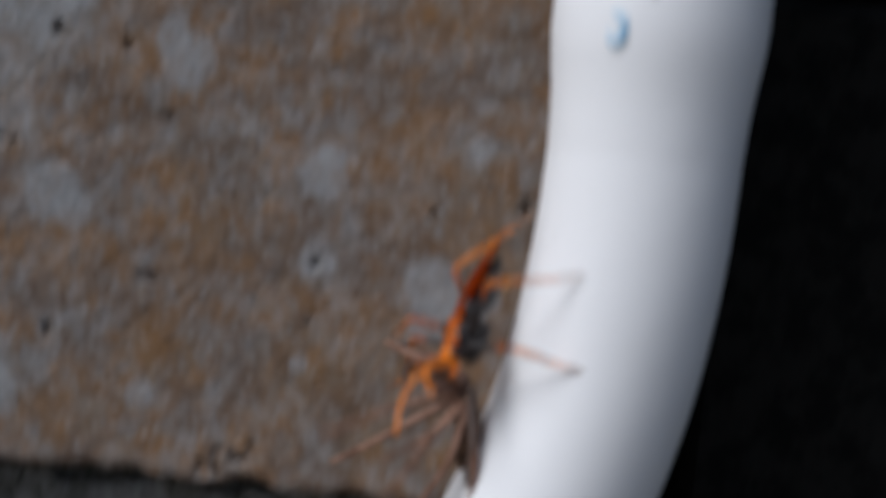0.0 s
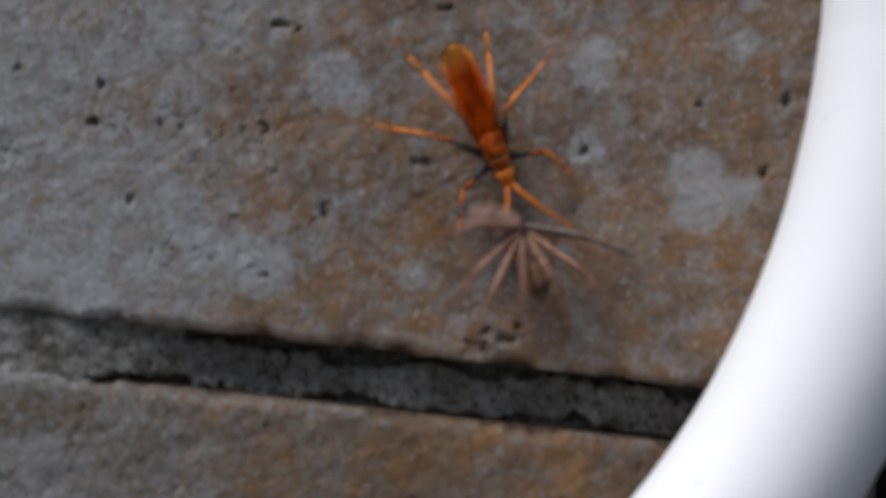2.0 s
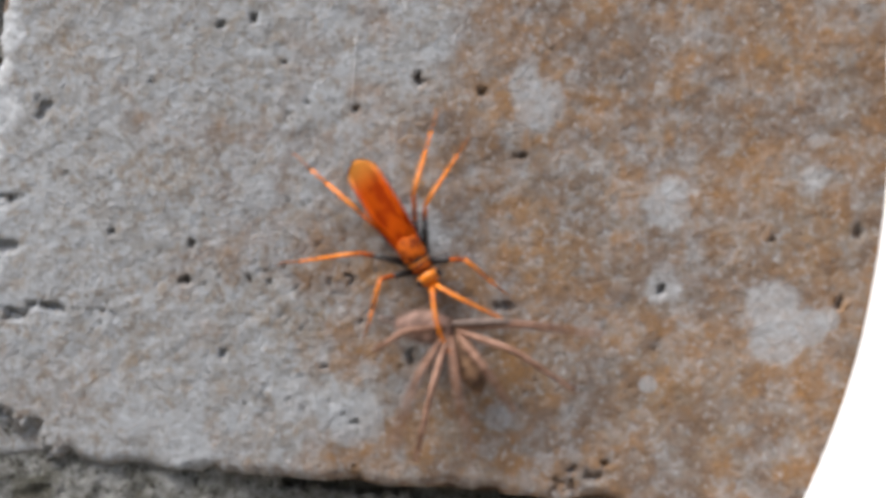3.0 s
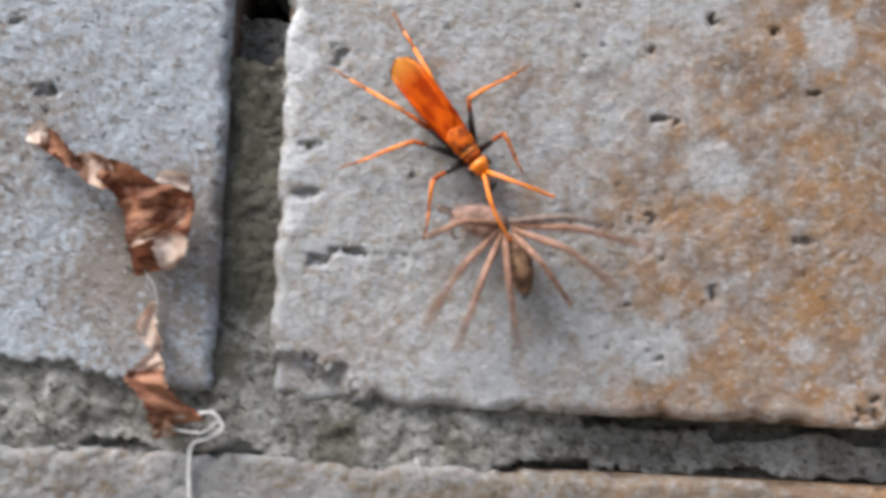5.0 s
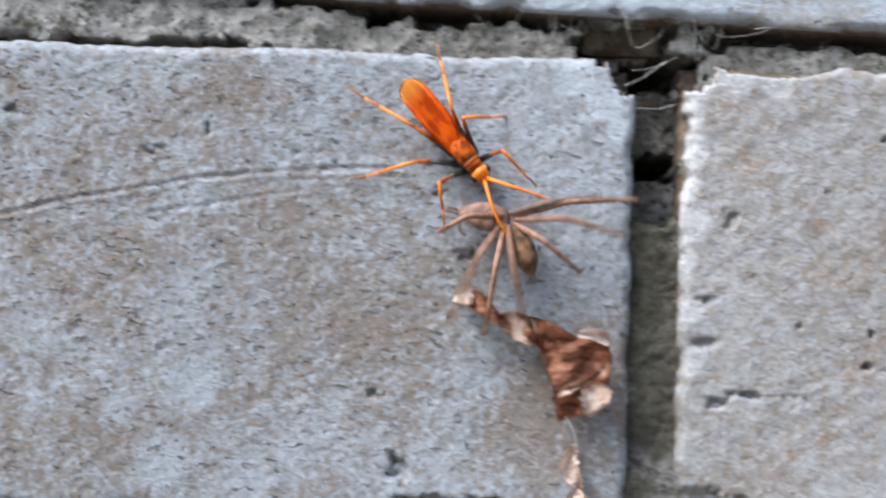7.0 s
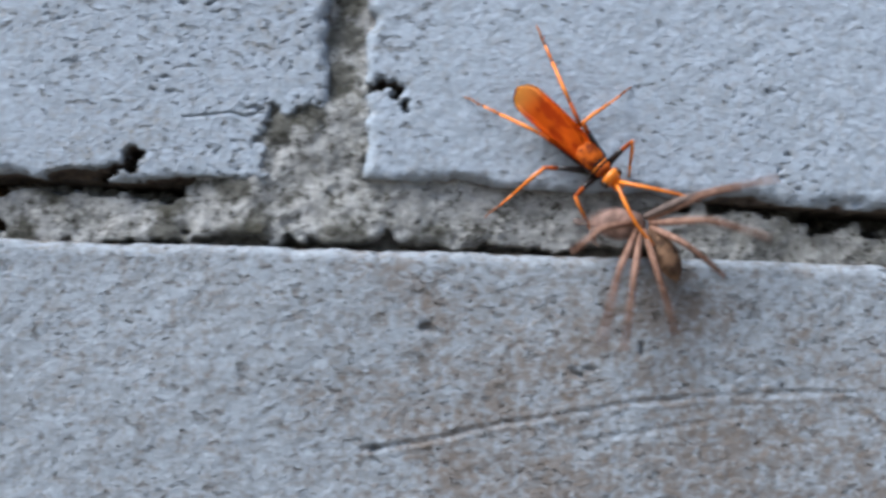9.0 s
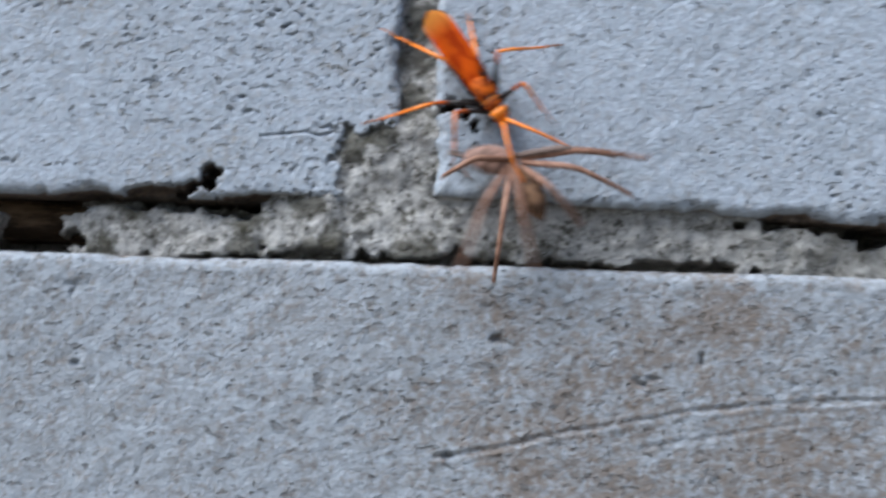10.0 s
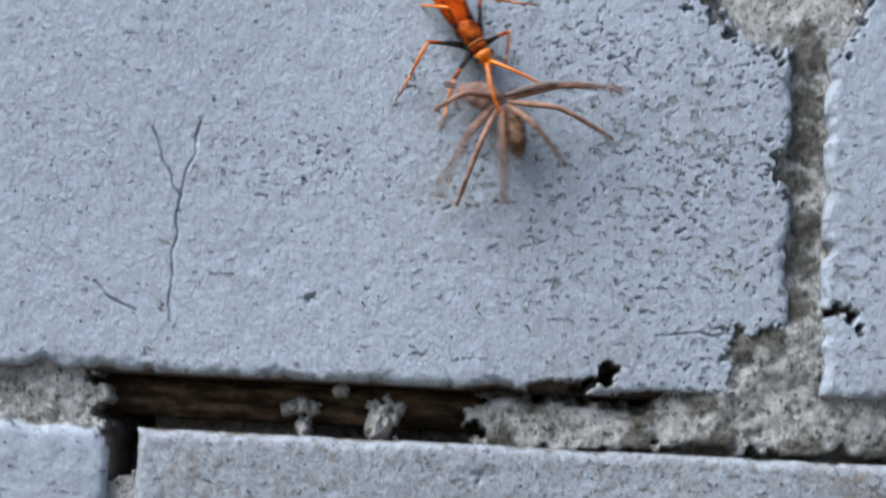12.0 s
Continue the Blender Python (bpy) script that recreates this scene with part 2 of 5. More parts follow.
def mortar_material():
    k = Mat("lime_mortar", 0.95, 0.1)
    c = k.mix(k.ramp(k.noise(420, 6, 0.75), 0.35, 0.65), (0.34, 0.335, 0.32), (0.64, 0.635, 0.62))
    c = k.mix(k.ramp(k.noise(75, 6, 0.75), 0.50, 0.64, 0, 0.72), c, (0.115, 0.105, 0.078))
    c = k.mix(k.ramp(k.noise(950, 4, 0.8), 0.50, 0.58, 0, 0.7), c, (0.68, 0.67, 0.64))
    pos, sep = k.node("ShaderNodeNewGeometry"), k.node("ShaderNodeSeparateXYZ")
    k.link(pos.outputs["Position"], sep.inputs[0])
    grime = k.math("MULTIPLY", k.ramp(sep.outputs["X"], -0.10, -0.04, 0.0, 0.85), k.math("MULTIPLY", k.ramp(k.noise(130, 6, 0.7), 0.3, 0.6, 0.5, 1.0), k.ramp(k.noise(560, 4, 0.75), 0.36, 0.62, 1.0, 0.6)))
    c = k.mix(grime, c, (0.112, 0.104, 0.080))
    # dark patches: moss, and shade of joints and notch painted into the colour
    for x, z, r in ((-12.95, 1.90, 0.34), (-12.5, 2.0, 0.30), (-16.9, 0.18, 0.30), (-16.4, 0.92, 0.4), (-14.6, 0.14, 0.34), (-13.5, 0.10, 0.34), (-13.6, 0.86, 0.3), (-11.9, 0.06, 0.4), (-10.6, 0.06, 0.36), (-12.12, 4.6, 0.3), (-12.1, 2.6, 0.34), (-12.05, 3.3, 0.36), (-11.9, 3.9, 0.34), (-12.0, 5.3, 0.4), (-11.95, 6.0, 0.38), (-12.05, 6.9, 0.45), (-13.2, 0.35, 0.25), (-14.6, 0.75, 0.35), (-0.05, -2.4, 0.7), (0.0, -3.6, 0.8), (-0.1, -4.8, 0.8), (0.0, -5.9, 0.7), (-0.3, -6.9, 0.4), (1.4, -8.2, 0.4)):
        dis = k.node("ShaderNodeVectorMath")
        dis.operation = "DISTANCE"
        k.link(pos.outputs["Position"], dis.inputs[0])
        dis.inputs[1].default_value = (x / 100, 0.0014, Z0 + z / 100)
        d = k.math("ADD", dis.outputs["Value"], k.math("MULTIPLY", k.math("SUBTRACT", k.noise(420, 4, 0.7), 0.5), 0.007))
        c = k.mix(k.ramp(d, r / 100 * 0.6, r / 100 * 1.3, 0.75, 0), c, (0.08, 0.075, 0.052))
    c = k.mix(k.ramp(k.noise(820, 3, 0.7), 0.56, 0.63, 0, 0.8), c, (0.06, 0.055, 0.042))
    k.color(c)
    k.bump((k.noise(900, 5, 0.8), 0.0009), (k.noise(1900, 3, 0.7), 0.0009))
    return k.m


def plain_material(name, a, b, scale=200, rough=0.6, spec=0.4, bump=0.0, lo=0.4, hi=0.6, stretch=None):
    k = Mat(name, rough, spec)
    k.color(k.mix(k.ramp(k.noise(scale, 5, 0.65, stretch), lo, hi), a, b))
    if bump:
        k.bump((k.noise(scale * 2.5, 4, 0.7, stretch), bump))
    return k.m


MORTAR = mortar_material()
# the recess's darkness is put into this near-black base colour
DARK_BRICK = plain_material("near_black_brick", (0.006, 0.006, 0.0055), (0.015, 0.014, 0.0125), 160, 0.9, 0.1, 0.0006)
CORE = plain_material("wall_core", (0.05, 0.035, 0.024), (0.11, 0.078, 0.05), 180, 0.95, 0.1, 0.001)
GROUND = plain_material("bare_soil", (0.09, 0.08, 0.065), (0.17, 0.15, 0.12), 20, 0.95, 0.1, 0.004)
INK = plain_material("blue_ink", (0.42, 0.68, 0.86), (0.26, 0.55, 0.80), 900, 0.5, 0.3)
SILK = plain_material("spider_silk", (0.42, 0.41, 0.40), (0.62, 0.61, 0.59), 300, 0.6, 0.4)


def pipe_material():
    k = Mat("white_pvc", 0.38, 0.45)
    c = k.mix(k.ramp(k.noise(35, 5, 0.6), 0.55, 0.75, 0, 0.35), (0.93, 0.93, 0.935), (0.86, 0.855, 0.85))
    c = k.mix(k.ramp(k.noise(170, 4, 0.6), 0.68, 0.76, 0, 0.5), c, (0.42, 0.40, 0.37))
    k.color(c)
    k.bump((k.noise(120, 3, 0.5), 0.0001))
    return k.m


PIPE = pipe_material()
ORANGE = plain_material("wasp_orange", (0.63, 0.132, 0.004), (0.75, 0.195, 0.007), 700, 0.42, 0.45, 0.00008)
AMBER = plain_material("wasp_amber", (0.62, 0.145, 0.003), (0.74, 0.21, 0.005), 600, 0.42, 0.45, 0.00005)
RUSSET = plain_material("wasp_russet", (0.20, 0.034, 0.004), (0.38, 0.078, 0.006), 500, 0.55, 0.12, 0.0001)
DEEP = plain_material("wasp_deep_orange", (0.15, 0.022, 0.002), (0.50, 0.100, 0.004), 900, 0.6, 0.12, 0.0002, 0.38, 0.60)
FOOT = plain_material("wasp_brown_foot", (0.16, 0.05, 0.012), (0.34, 0.12, 0.03), 700, 0.6, 0.2)
BLACK = plain_material("wasp_black", (0.010, 0.008, 0.008), (0.022, 0.016, 0.014), 900, 0.4, 0.4, 0.00008)
EYE = plain_material("wasp_eye", (0.02, 0.012, 0.01), (0.035, 0.02, 0.015), 900, 0.2, 0.5)


def wing_material():
    k = Mat("wasp_wing", 0.5, 0.07)
    tc, sep = k.node("ShaderNodeTexCoord"), k.node("ShaderNodeSeparateXYZ")
    k.link(tc.outputs["Object"], sep.inputs[0])
    vein = k.noise(420, 3, 0.5, (1.6, 0.6, 1))
    c = k.mix(k.ramp(vein, 0.42, 0.58), (0.35, 0.036, 0.001), (0.55, 0.082, 0.002))
    c = k.mix(k.ramp(sep.outputs["Y"], -0.0158, -0.0108, 0.85, 0.0), c, (0.70, 0.30, 0.055))
    k.color(c)
    k.bump((vein, 0.00004))
    return k.m


WING = wing_material()
SPIDER_LEG = plain_material("spider_leg_brown", (0.160, 0.080, 0.050), (0.295, 0.168, 0.118), 350, 0.7, 0.25, 0.0001)
SPIDER_LEG_DARK = plain_material("spider_leg_grey_brown", (0.11, 0.08, 0.068), (0.19, 0.135, 0.11), 350, 0.7, 0.25, 0.0001)
SPIDER_BODY = plain_material("spider_body_brown", (0.07, 0.038, 0.022), (0.22, 0.125, 0.072), 520, 0.75, 0.2, 0.0002)
SPIDER_BACK = plain_material("spider_carapace", (0.13, 0.075, 0.055), (0.30, 0.18, 0.14), 420, 0.65, 0.3, 0.0001)
LEAF_DARK = plain_material("dry_leaf_rust_brown", (0.17, 0.050, 0.022), (0.50, 0.245, 0.145), 120, 0.55, 0.4, 0.0004, 0.4, 0.6, (1, 1, 3))
LEAF_PALE = plain_material("dry_leaf_pale", (0.58, 0.42, 0.33), (0.78, 0.67, 0.60), 240, 0.7, 0.3, 0.0004)


LEAF_MOTTLED = plain_material("dry_leaf_mottled", (0.34, 0.17, 0.10), (0.70, 0.56, 0.47), 260, 0.7, 0.3, 0.0004, 0.42, 0.58)


# ---- mesh helpers ----
def mesh_object(name, bm, material, parent=None, smooth=True):
    me = bpy.data.meshes.new(name)
    bm.to_mesh(me)
    bm.free()
    for mat in material if isinstance(material, (list, tuple)) else [material]:
        me.materials.append(mat)
    if smooth:
        me.shade_smooth()
    ob = new(name, me)
    ob.parent = parent
    return ob


def part(name, bm, material, parent, label=""):
    return tagged(mesh_object(name, bm, material, parent), label=label)


def array_mesh(name, verts, faces, material):
    me = bpy.data.meshes.new(name)
    me.from_pydata(verts, [], faces)
    me.materials.append(material)
    me.shade_smooth()
    me.update()
    return me


def loft(bm, rings, closed=True, mat=0):
    """Skin over rings of equally many points; the ends are closed."""
    rows = [[bm.verts.new(p) for p in ring] for ring in rings]
    n = len(rows[0])
    for a, b in zip(rows, rows[1:]):
        for i in range(n):
            bm.faces.new((a[i], a[(i + 1) % n], b[(i + 1) % n], b[i])).material_index = mat
    if closed:
        bm.faces.new(rows[0][::-1]).material_index = mat
        bm.faces.new(rows[-1]).material_index = mat


def body_rings(stations, n=18):
    """Rings across the y axis from stations of (y, z, half width, half height)."""
    return [[(w * math.cos(a), y, z + h * math.sin(a)) for a in (2 * math.pi * i / n for i in range(n))] for y, z, w, h in stations]


def tube(bm, points, radii, n=10, mat=0):
    """A round tube along points, with a radius at each."""
    pts = [Vector(p) for p in points]
    rings, side = [], None
    for i, p in enumerate(pts):
        d = (pts[min(i + 1, len(pts) - 1)] - pts[max(i - 1, 0)]).normalized()
        if side is None:
            side = d.orthogonal().normalized()
        side = (side - d * side.dot(d)).normalized()
        up = d.cross(side)
        rings.append([p + float(radii[i]) * (math.cos(a) * side + math.sin(a) * up) for a in (2 * math.pi * k / n for k in range(n))])
    loft(bm, rings, mat=mat)


def smooth_path(points, per=6):
    """A Catmull-Rom curve through points."""
    pts = [Vector(p) for p in points]
    ext = [2 * pts[0] - pts[1], *pts, 2 * pts[-1] - pts[-2]]
    out = []
    for a, b, c, d in zip(ext, ext[1:], ext[2:], ext[3:]):
        for k in range(per):
            u = k / per
            out.append(0.5 * (2 * b + (c - a) * u + (2 * a - 5 * b + 4 * c - d) * u * u + (3 * b - a - 3 * c + d) * u**3))
    return out + [pts[-1]]


def value_noise(x, z, size, seed):
    """Smooth noise from 0 to 1 with cells of that size, in metres."""
    table = np.random.default_rng(seed).random((128, 128))
    u, v = x / size + 400.0, z / size + 400.0
    i, j = np.floor(u).astype(int), np.floor(v).astype(int)
    fu, fv = u - i, v - j
    fu, fv = fu * fu * (3 - 2 * fu), fv * fv * (3 - 2 * fv)
    at = lambda a, b: table[a % 128, b % 128]
    return (at(i, j) * (1 - fu) + at(i + 1, j) * fu) * (1 - fv) + (at(i, j + 1) * (1 - fu) + at(i + 1, j + 1) * fu) * fv


def curve_distance(x, z, points):
    """Distance from each (x, z) to a polyline in centimetres of the wall."""
    best = np.full(x.shape, 9.0)
    for (ax, az), (bx, bz) in zip(points, points[1:]):
        ax, az, bx, bz = ax / 100, az / 100, bx / 100, bz / 100
        t = np.clip(((x - ax) * (bx - ax) + (z - az) * (bz - az)) / ((bx - ax) ** 2 + (bz - az) ** 2), 0, 1)
        best = np.minimum(best, np.hypot(x - ax - t * (bx - ax), z - az - t * (bz - az)))
    return best


# ---- the wall ----
def fine_brick(box, material, seed, pits=0.3, chips=(), grooves=(), step=0.0005, wear=0.0018, pit_side=0.0, lean=0.0, ripple=1.0, fine=None, ragged=1.0):
    """A weathered brick: x0, x1, z0, z1 in centimetres; pits: how pitted, pit_side: how much more so at its right end; lean: how far (cm) the right
    end of the lower edge drops; ragged: how uneven its edges are; chips (x, z, rx, rz, depth mm); grooves (points, depth mm, half width mm)."""
    x0, x1, z0, z1 = (v / 100 for v in box)
    nx, nz = int((x1 - x0) / step) + 1, int((z1 - z0) / step) + 1
    xs, zs = np.linspace(x0, x1, nx), np.linspace(z0, z1, nz)
    if fine:
        low, high, small = (v / 100 for v in fine)
        xs = np.concatenate([np.arange(x0, low, 0.0012), np.arange(max(x0, low), min(x1, high), small), np.arange(high, x1, 0.0012), [x1]])
        zs = np.linspace(z0, z1, int((z1 - z0) / small) + 1)
        nx, nz = len(xs), len(zs)
    x, z = np.meshgrid(xs, zs)
    flat_z, along = z, (x - x0) / (x1 - x0)
    z = z - lean / 100 * along * (z1 - z) / (z1 - z0)
    y = (value_noise(x, z, 0.03, seed) - 0.5) * 0.0012
    u, v = x * 0.85 + z * 0.53, z * 0.85 - x * 0.53
    u = u + 0.0008 * value_noise(x, z, 0.0012, seed + 12)
    v = v + 0.0008 * value_noise(x, z, 0.0012, seed + 13)
    for size, high, k in ((0.0072, 0.0003, 1), (0.0034, 0.00026, 2), (0.0017, 0.00024, 7), (0.0009, 0.00022, 8)):
        y += ripple * high * (np.abs(value_noise(u, v, size, seed + k) - 0.5) * 2 - 0.5)
    thick = 1.0 * value_noise(x, z, 0.025, seed + 9) + 1.2 * value_noise(x, z, 0.006, seed + 15) - 0.85 + pit_side * (along - 0.5)
    for size, deep, k in ((0.0004, 0.0007, 10), (0.0006, 0.0008, 14), (0.0009, 0.0009, 11)):
        hollow = value_noise(u * 0.68, v + 0.3 * u, size, seed + k) - (1.025 - 0.24 * pits - 0.11 * thick + 57 * size)
        y += deep * np.clip(hollow / 0.07, 0, 1)
    for cx, cz, rx, rz, deep, *square in chips:
        small, rag, power = (0.58, 1.2, 2) if deep < 2 else (1.0, 1.0 if max(rx, rz) < 0.5 else 0.35, square[0] if square else 2)
        d = (np.abs((x - cx / 100) / (rx * small / 100)) ** power + np.abs((z - cz / 100) / (rz * small / 100)) ** power) ** (1 / power)
        d = d + (value_noise(u, v, 0.0018 if deep >= 2 else 0.0009, seed + 5) - 0.5) * rag + (value_noise(x, z, 0.0006, seed + 16) - 0.5) * rag * 0.9
        y += deep / 1000 * np.clip((1.1 - d) * (4 if deep >= 2 else 1.0), 0, 0.75)
    for points, deep, half in grooves:
        d = curve_distance(x, z, points) + (value_noise(x, z, 0.002, seed + 6) - 0.5) * (0.0019 if half > 0.6 else 0.0005 if half > 0.3 else 0.0002)
        rim = 0.5 if 0.33 < half < 0.6 else 0.0
        y += deep / 1000 * (np.clip(1 - np.abs(d) / (half / 1000), 0, 1) - rim * np.clip(1 - np.abs(np.abs(d) - half / 500) / (half / 1000), 0, 1))
    edge = np.minimum(np.minimum(x - x0, x1 - x), np.minimum(flat_z - z0, z1 - flat_z))
    edge = edge + ragged * ((value_noise(x, z, 0.005, seed + 3) - 0.6) * 0.0017 + (value_noise(x, z, 0.0016, seed + 4) - 0.5) * 0.0011)
    inner = np.clip(wear - edge, 0, wear)
    y += wear - np.sqrt(wear**2 - inner**2) + np.clip(-edge, 0, 1) * 4
    cx, cz = (x0 + x1) / 2, (z0 + z1) / 2
    front = np.stack([x - cx, y, z - cz], -1).reshape(-1, 3)
    ring = [*range(nx), *(k * nx + nx - 1 for k in range(1, nz)), *(nx * nz - 1 - k for k in range(1, nx)), *(k * nx for k in range(nz - 2, 0, -1))]
    back = front[ring].copy()
    back[:, 1] = 0.05
    n, r = nx * nz, len(ring)
    a = (np.arange(nz - 1)[:, None] * nx + np.arange(nx - 1)).ravel()
    faces = np.stack([a, a + 1, a + nx + 1, a + nx], 1).tolist()
    faces += [(ring[k], n + k, n + (k + 1) % r, ring[(k + 1) % r]) for k in range(r)]
    me = array_mesh("brick", np.concatenate([front, back]).tolist(), faces, material)
    ob = new("brick", me)
    ob.location = (cx, 0, Z0 + cz)
    ob.parent = wall
    return ob


def box_bmesh(x0, x1, y0, y1, z0, z1, bevel=0.0):
    bm = bmesh.new()
    bmesh.ops.create_cube(bm, size=1.0, matrix=Matrix.Translation(((x0 + x1) / 2, (y0 + y1) / 2, (z0 + z1) / 2)) @ Matrix.Diagonal((x1 - x0, y1 - y0, z1 - z0, 1)))
    if bevel:
        bmesh.ops.bevel(bm, geom=bm.edges[:], offset=bevel, segments=1, affect="EDGES")
    return bm


WALL_END = 14.7
ground = tagged(mesh_object("ground", box_bmesh(-300, 300, -300, 300, -0.3, 0.0), GROUND, smooth=False), "bare brown soil at the foot of the wall", "ground", kind="structure")
wall = tagged(mesh_object("wall_north", box_bmesh(-1.40, WALL_END / 100 - 0.004, 0.034, 0.22, -0.05, 1.70), CORE, smooth=False),
              "weathered pale brick wall with crumbling mortar joints", "wall", kind="structure")
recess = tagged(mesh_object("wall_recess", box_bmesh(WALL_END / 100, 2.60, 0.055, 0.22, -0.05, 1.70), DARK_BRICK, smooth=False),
                "near-black recessed brick wall behind the pipe", "wall", kind="structure")

# the bricks that the shot passes, in centimetres from the open cross joint
SCRATCH = [(-11.5, -3.0), (-10.6, -2.85), (-9.5, -2.55), (-8.5, -2.38), (-7.5, -2.17), (-6.2, -2.03), (-4.8, -1.93), (-4.2, -1.94)]
fine_brick((-22.82, -0.43, -7.55, 0.0), BRICK_GREY, 11, 0.14, ripple=0.5, ragged=0.5, fine=(-22.9, -0.4, 0.04),
           chips=[(-0.40, 0.0, 0.62, 0.72, 16, 1.2), (-3.15, -3.31, 0.34, 0.16, 1.6), (-4.54, -5.56, 0.18, 0.13, 1.5), (-4.1, -6.82, 0.34, 0.32, 1.5), (-4.2, -6.6, 0.12, 0.2, 1.6), (-7.37, -1.39, 0.14, 0.14, 1.7), (-3.59, -2.31, 0.2, 0.06, 1.4), (-8.34, -1.77, 0.2, 0.13, 1.7), (-10.57, -1.14, 0.18, 0.12, 1.6), (-17.17, -1.69, 0.14, 0.1, 1.4),
                  (-11.3, -2.99, 0.16, 0.1, 1.4), (-8.15, -1.7, 0.2, 0.1, 1.2), (-3.3, -7.6, 1.6, 0.35, 5), (-17.2, -0.5, 0.3, 0.2, 0.8)],
           grooves=[(SCRATCH, 0.32, 0.42), ([(p[0] + 1.2, p[1] - 0.22) for p in SCRATCH[2:6]], 0.18, 0.35)])
fine_brick((0.36, WALL_END, -7.6, -0.05), BRICK_RUST, 23, 0.12, ripple=0.6, step=0.0004,
           chips=[(0.3, -0.1, 0.62, 0.42, 9), (1.9, -0.06, 0.9, 0.16, 4), (0.4, -7.5, 1.3, 0.5, 2.2), (1.45, -5.42, 0.42, 0.10, 1.6), (1.0, -5.55, 0.3, 0.14, 1.6), (5.88, -3.27, 0.40, 0.08, 1.9), (5.72, -3.3, 0.08, 0.09, 1.8),
                  (6.56, -1.87, 0.12, 0.13, 1.9), (6.52, -1.75, 0.08, 0.08, 1.8), (5.66, -2.32, 0.09, 0.09, 1.6), (5.82, -4.73, 0.13, 0.12, 1.9), (5.74, -4.68, 0.1, 0.07, 1.7), (3.36, -4.93, 0.12, 0.12, 1.9), (3.46, -4.36, 0.07, 0.13, 1.6),
                  (10.16, -4.54, 0.10, 0.12, 1.9), (12.88, -3.53, 0.12, 0.20, 1.9), (12.67, -4.59, 0.09, 0.12, 1.8), (9.38, -7.25, 0.45, 0.16, 1.7), (9.05, -7.42, 0.34, 0.24, 1.8), (9.56, -7.05, 0.12, 0.1, 1.8), (6.70, -5.76, 0.09, 0.15, 1.8),
                  (5.5, -6.0, 0.12, 0.09, 1.6), (1.55, -3.52, 0.08, 0.1, 1.6), (1.14, -2.6, 0.25, 0.25, 1.2), (11.67, -3.74, 0.08, 0.07, 1.7), (8.07, -2.8, 0.16, 0.07, 1.7), (8.0, -4.95, 0.2, 0.12, 1.2), (3.64, -1.21, 0.09, 0.09, 1.9),
                  (4.1, -1.1, 0.07, 0.09, 1.9), (4.97, -2.25, 0.12, 0.07, 1.4), (6.08, -3.32, 0.18, 0.08, 1.6), (3.42, -4.92, 0.13, 0.1, 1.5), (4.05, -5.92, 0.08, 0.12, 1.5), (6.3, -0.5, 0.2, 0.24, 1.8), (0.75, -3.9, 0.3, 0.14, 1.3), (0.8, -4.6, 0.26, 0.16, 1.3),
                  (1.9, -3.0, 0.1, 0.06, 1.3), (2.7, -2.1, 0.08, 0.08, 1.3), (2.3, -4.3, 0.1, 0.07, 1.3), (4.6, -1.7, 0.08, 0.06, 1.3), (7.45, -1.94, 0.09, 0.08, 1.6)])
fine_brick((-34.9, -12.22, 0.92, 8.15), BRICK_PALE, 37, 0.08, pit_side=1.4, ripple=0.30, fine=(-26.0, -12.0, 0.022),
           chips=[(-12.2, 0.9, 0.93, 1.12, 4, 8), (-15.52, 1.06, 0.24, 0.10, 5), (-15.32, 1.17, 0.22, 0.10, 13), (-15.15, 1.29, 0.12, 0.12, 13), (-16.0, 0.98, 0.5, 0.12, 8), (-14.2, 0.93, 0.7, 0.10, 6), (-17.0, 0.90, 0.6, 0.08, 7), (-12.1, 8.2, 1.75, 1.30, 9), (-20.1, 2.28, 0.16, 0.14, 1.4),
                  (-12.2, 4.85, 0.28, 0.35, 4), (-18.3, 1.4, 0.14, 0.12, 1.2)],
           grooves=[([(-22.93, 4.99), (-22.78, 4.72), (-22.72, 4.45), (-22.55, 4.2), (-22.52, 4.0), (-22.38, 3.87), (-22.44, 3.5), (-22.38, 3.2), (-22.47, 2.9), (-22.42, 2.5), (-22.46, 2.1), (-22.41, 1.75)], 0.8, 0.22), ([(-22.1, 5.23), (-22.2, 4.85), (-22.17, 4.6), (-22.32, 4.3), (-22.38, 3.87)], 0.65, 0.2),
                    ([(-23.72, 2.38), (-23.60, 2.26), (-23.47, 2.12), (-23.25, 2.02), (-22.98, 1.91)], 0.8, 0.24),
                    ([(-14.4, 1.93), (-14.0, 1.97), (-13.67, 2.02), (-13.48, 1.96), (-13.2, 2.03)], 0.6, 0.26)])
fine_brick((-11.66, 11.0, 1.08, 8.15), BRICK_PALE, 41, 0.14, lean=0.8, ripple=0.4, fine=(-11.8, 0.0, 0.026),
           chips=[(-11.7, 8.2, 0.7, 1.3, 8), (-7.6, 4.6, 0.35, 0.4, 1.6), (-11.56, 2.45, 0.16, 0.07, 7), (-11.32, 2.50, 0.14, 0.10, 7), (-11.17, 2.38, 0.09, 0.10, 7), (-11.08, 2.18, 0.07, 0.12, 6)])
fine_brick((-45.9, -23.28, -7.55, 0.02), BRICK_PALE, 53, 0.25, step=0.0012, chips=[(-23.2, 0.05, 0.35, 0.3, 6)])
fine_brick((-11.4, 12.3, -16.1, -8.43), BRICK_OCHRE, 67, 0.24, step=0.0005, ripple=1.2)
fine_brick((-34.5, -12.0, -16.1, -8.43), BRICK_GREY, 71, 0.25, step=0.0014)
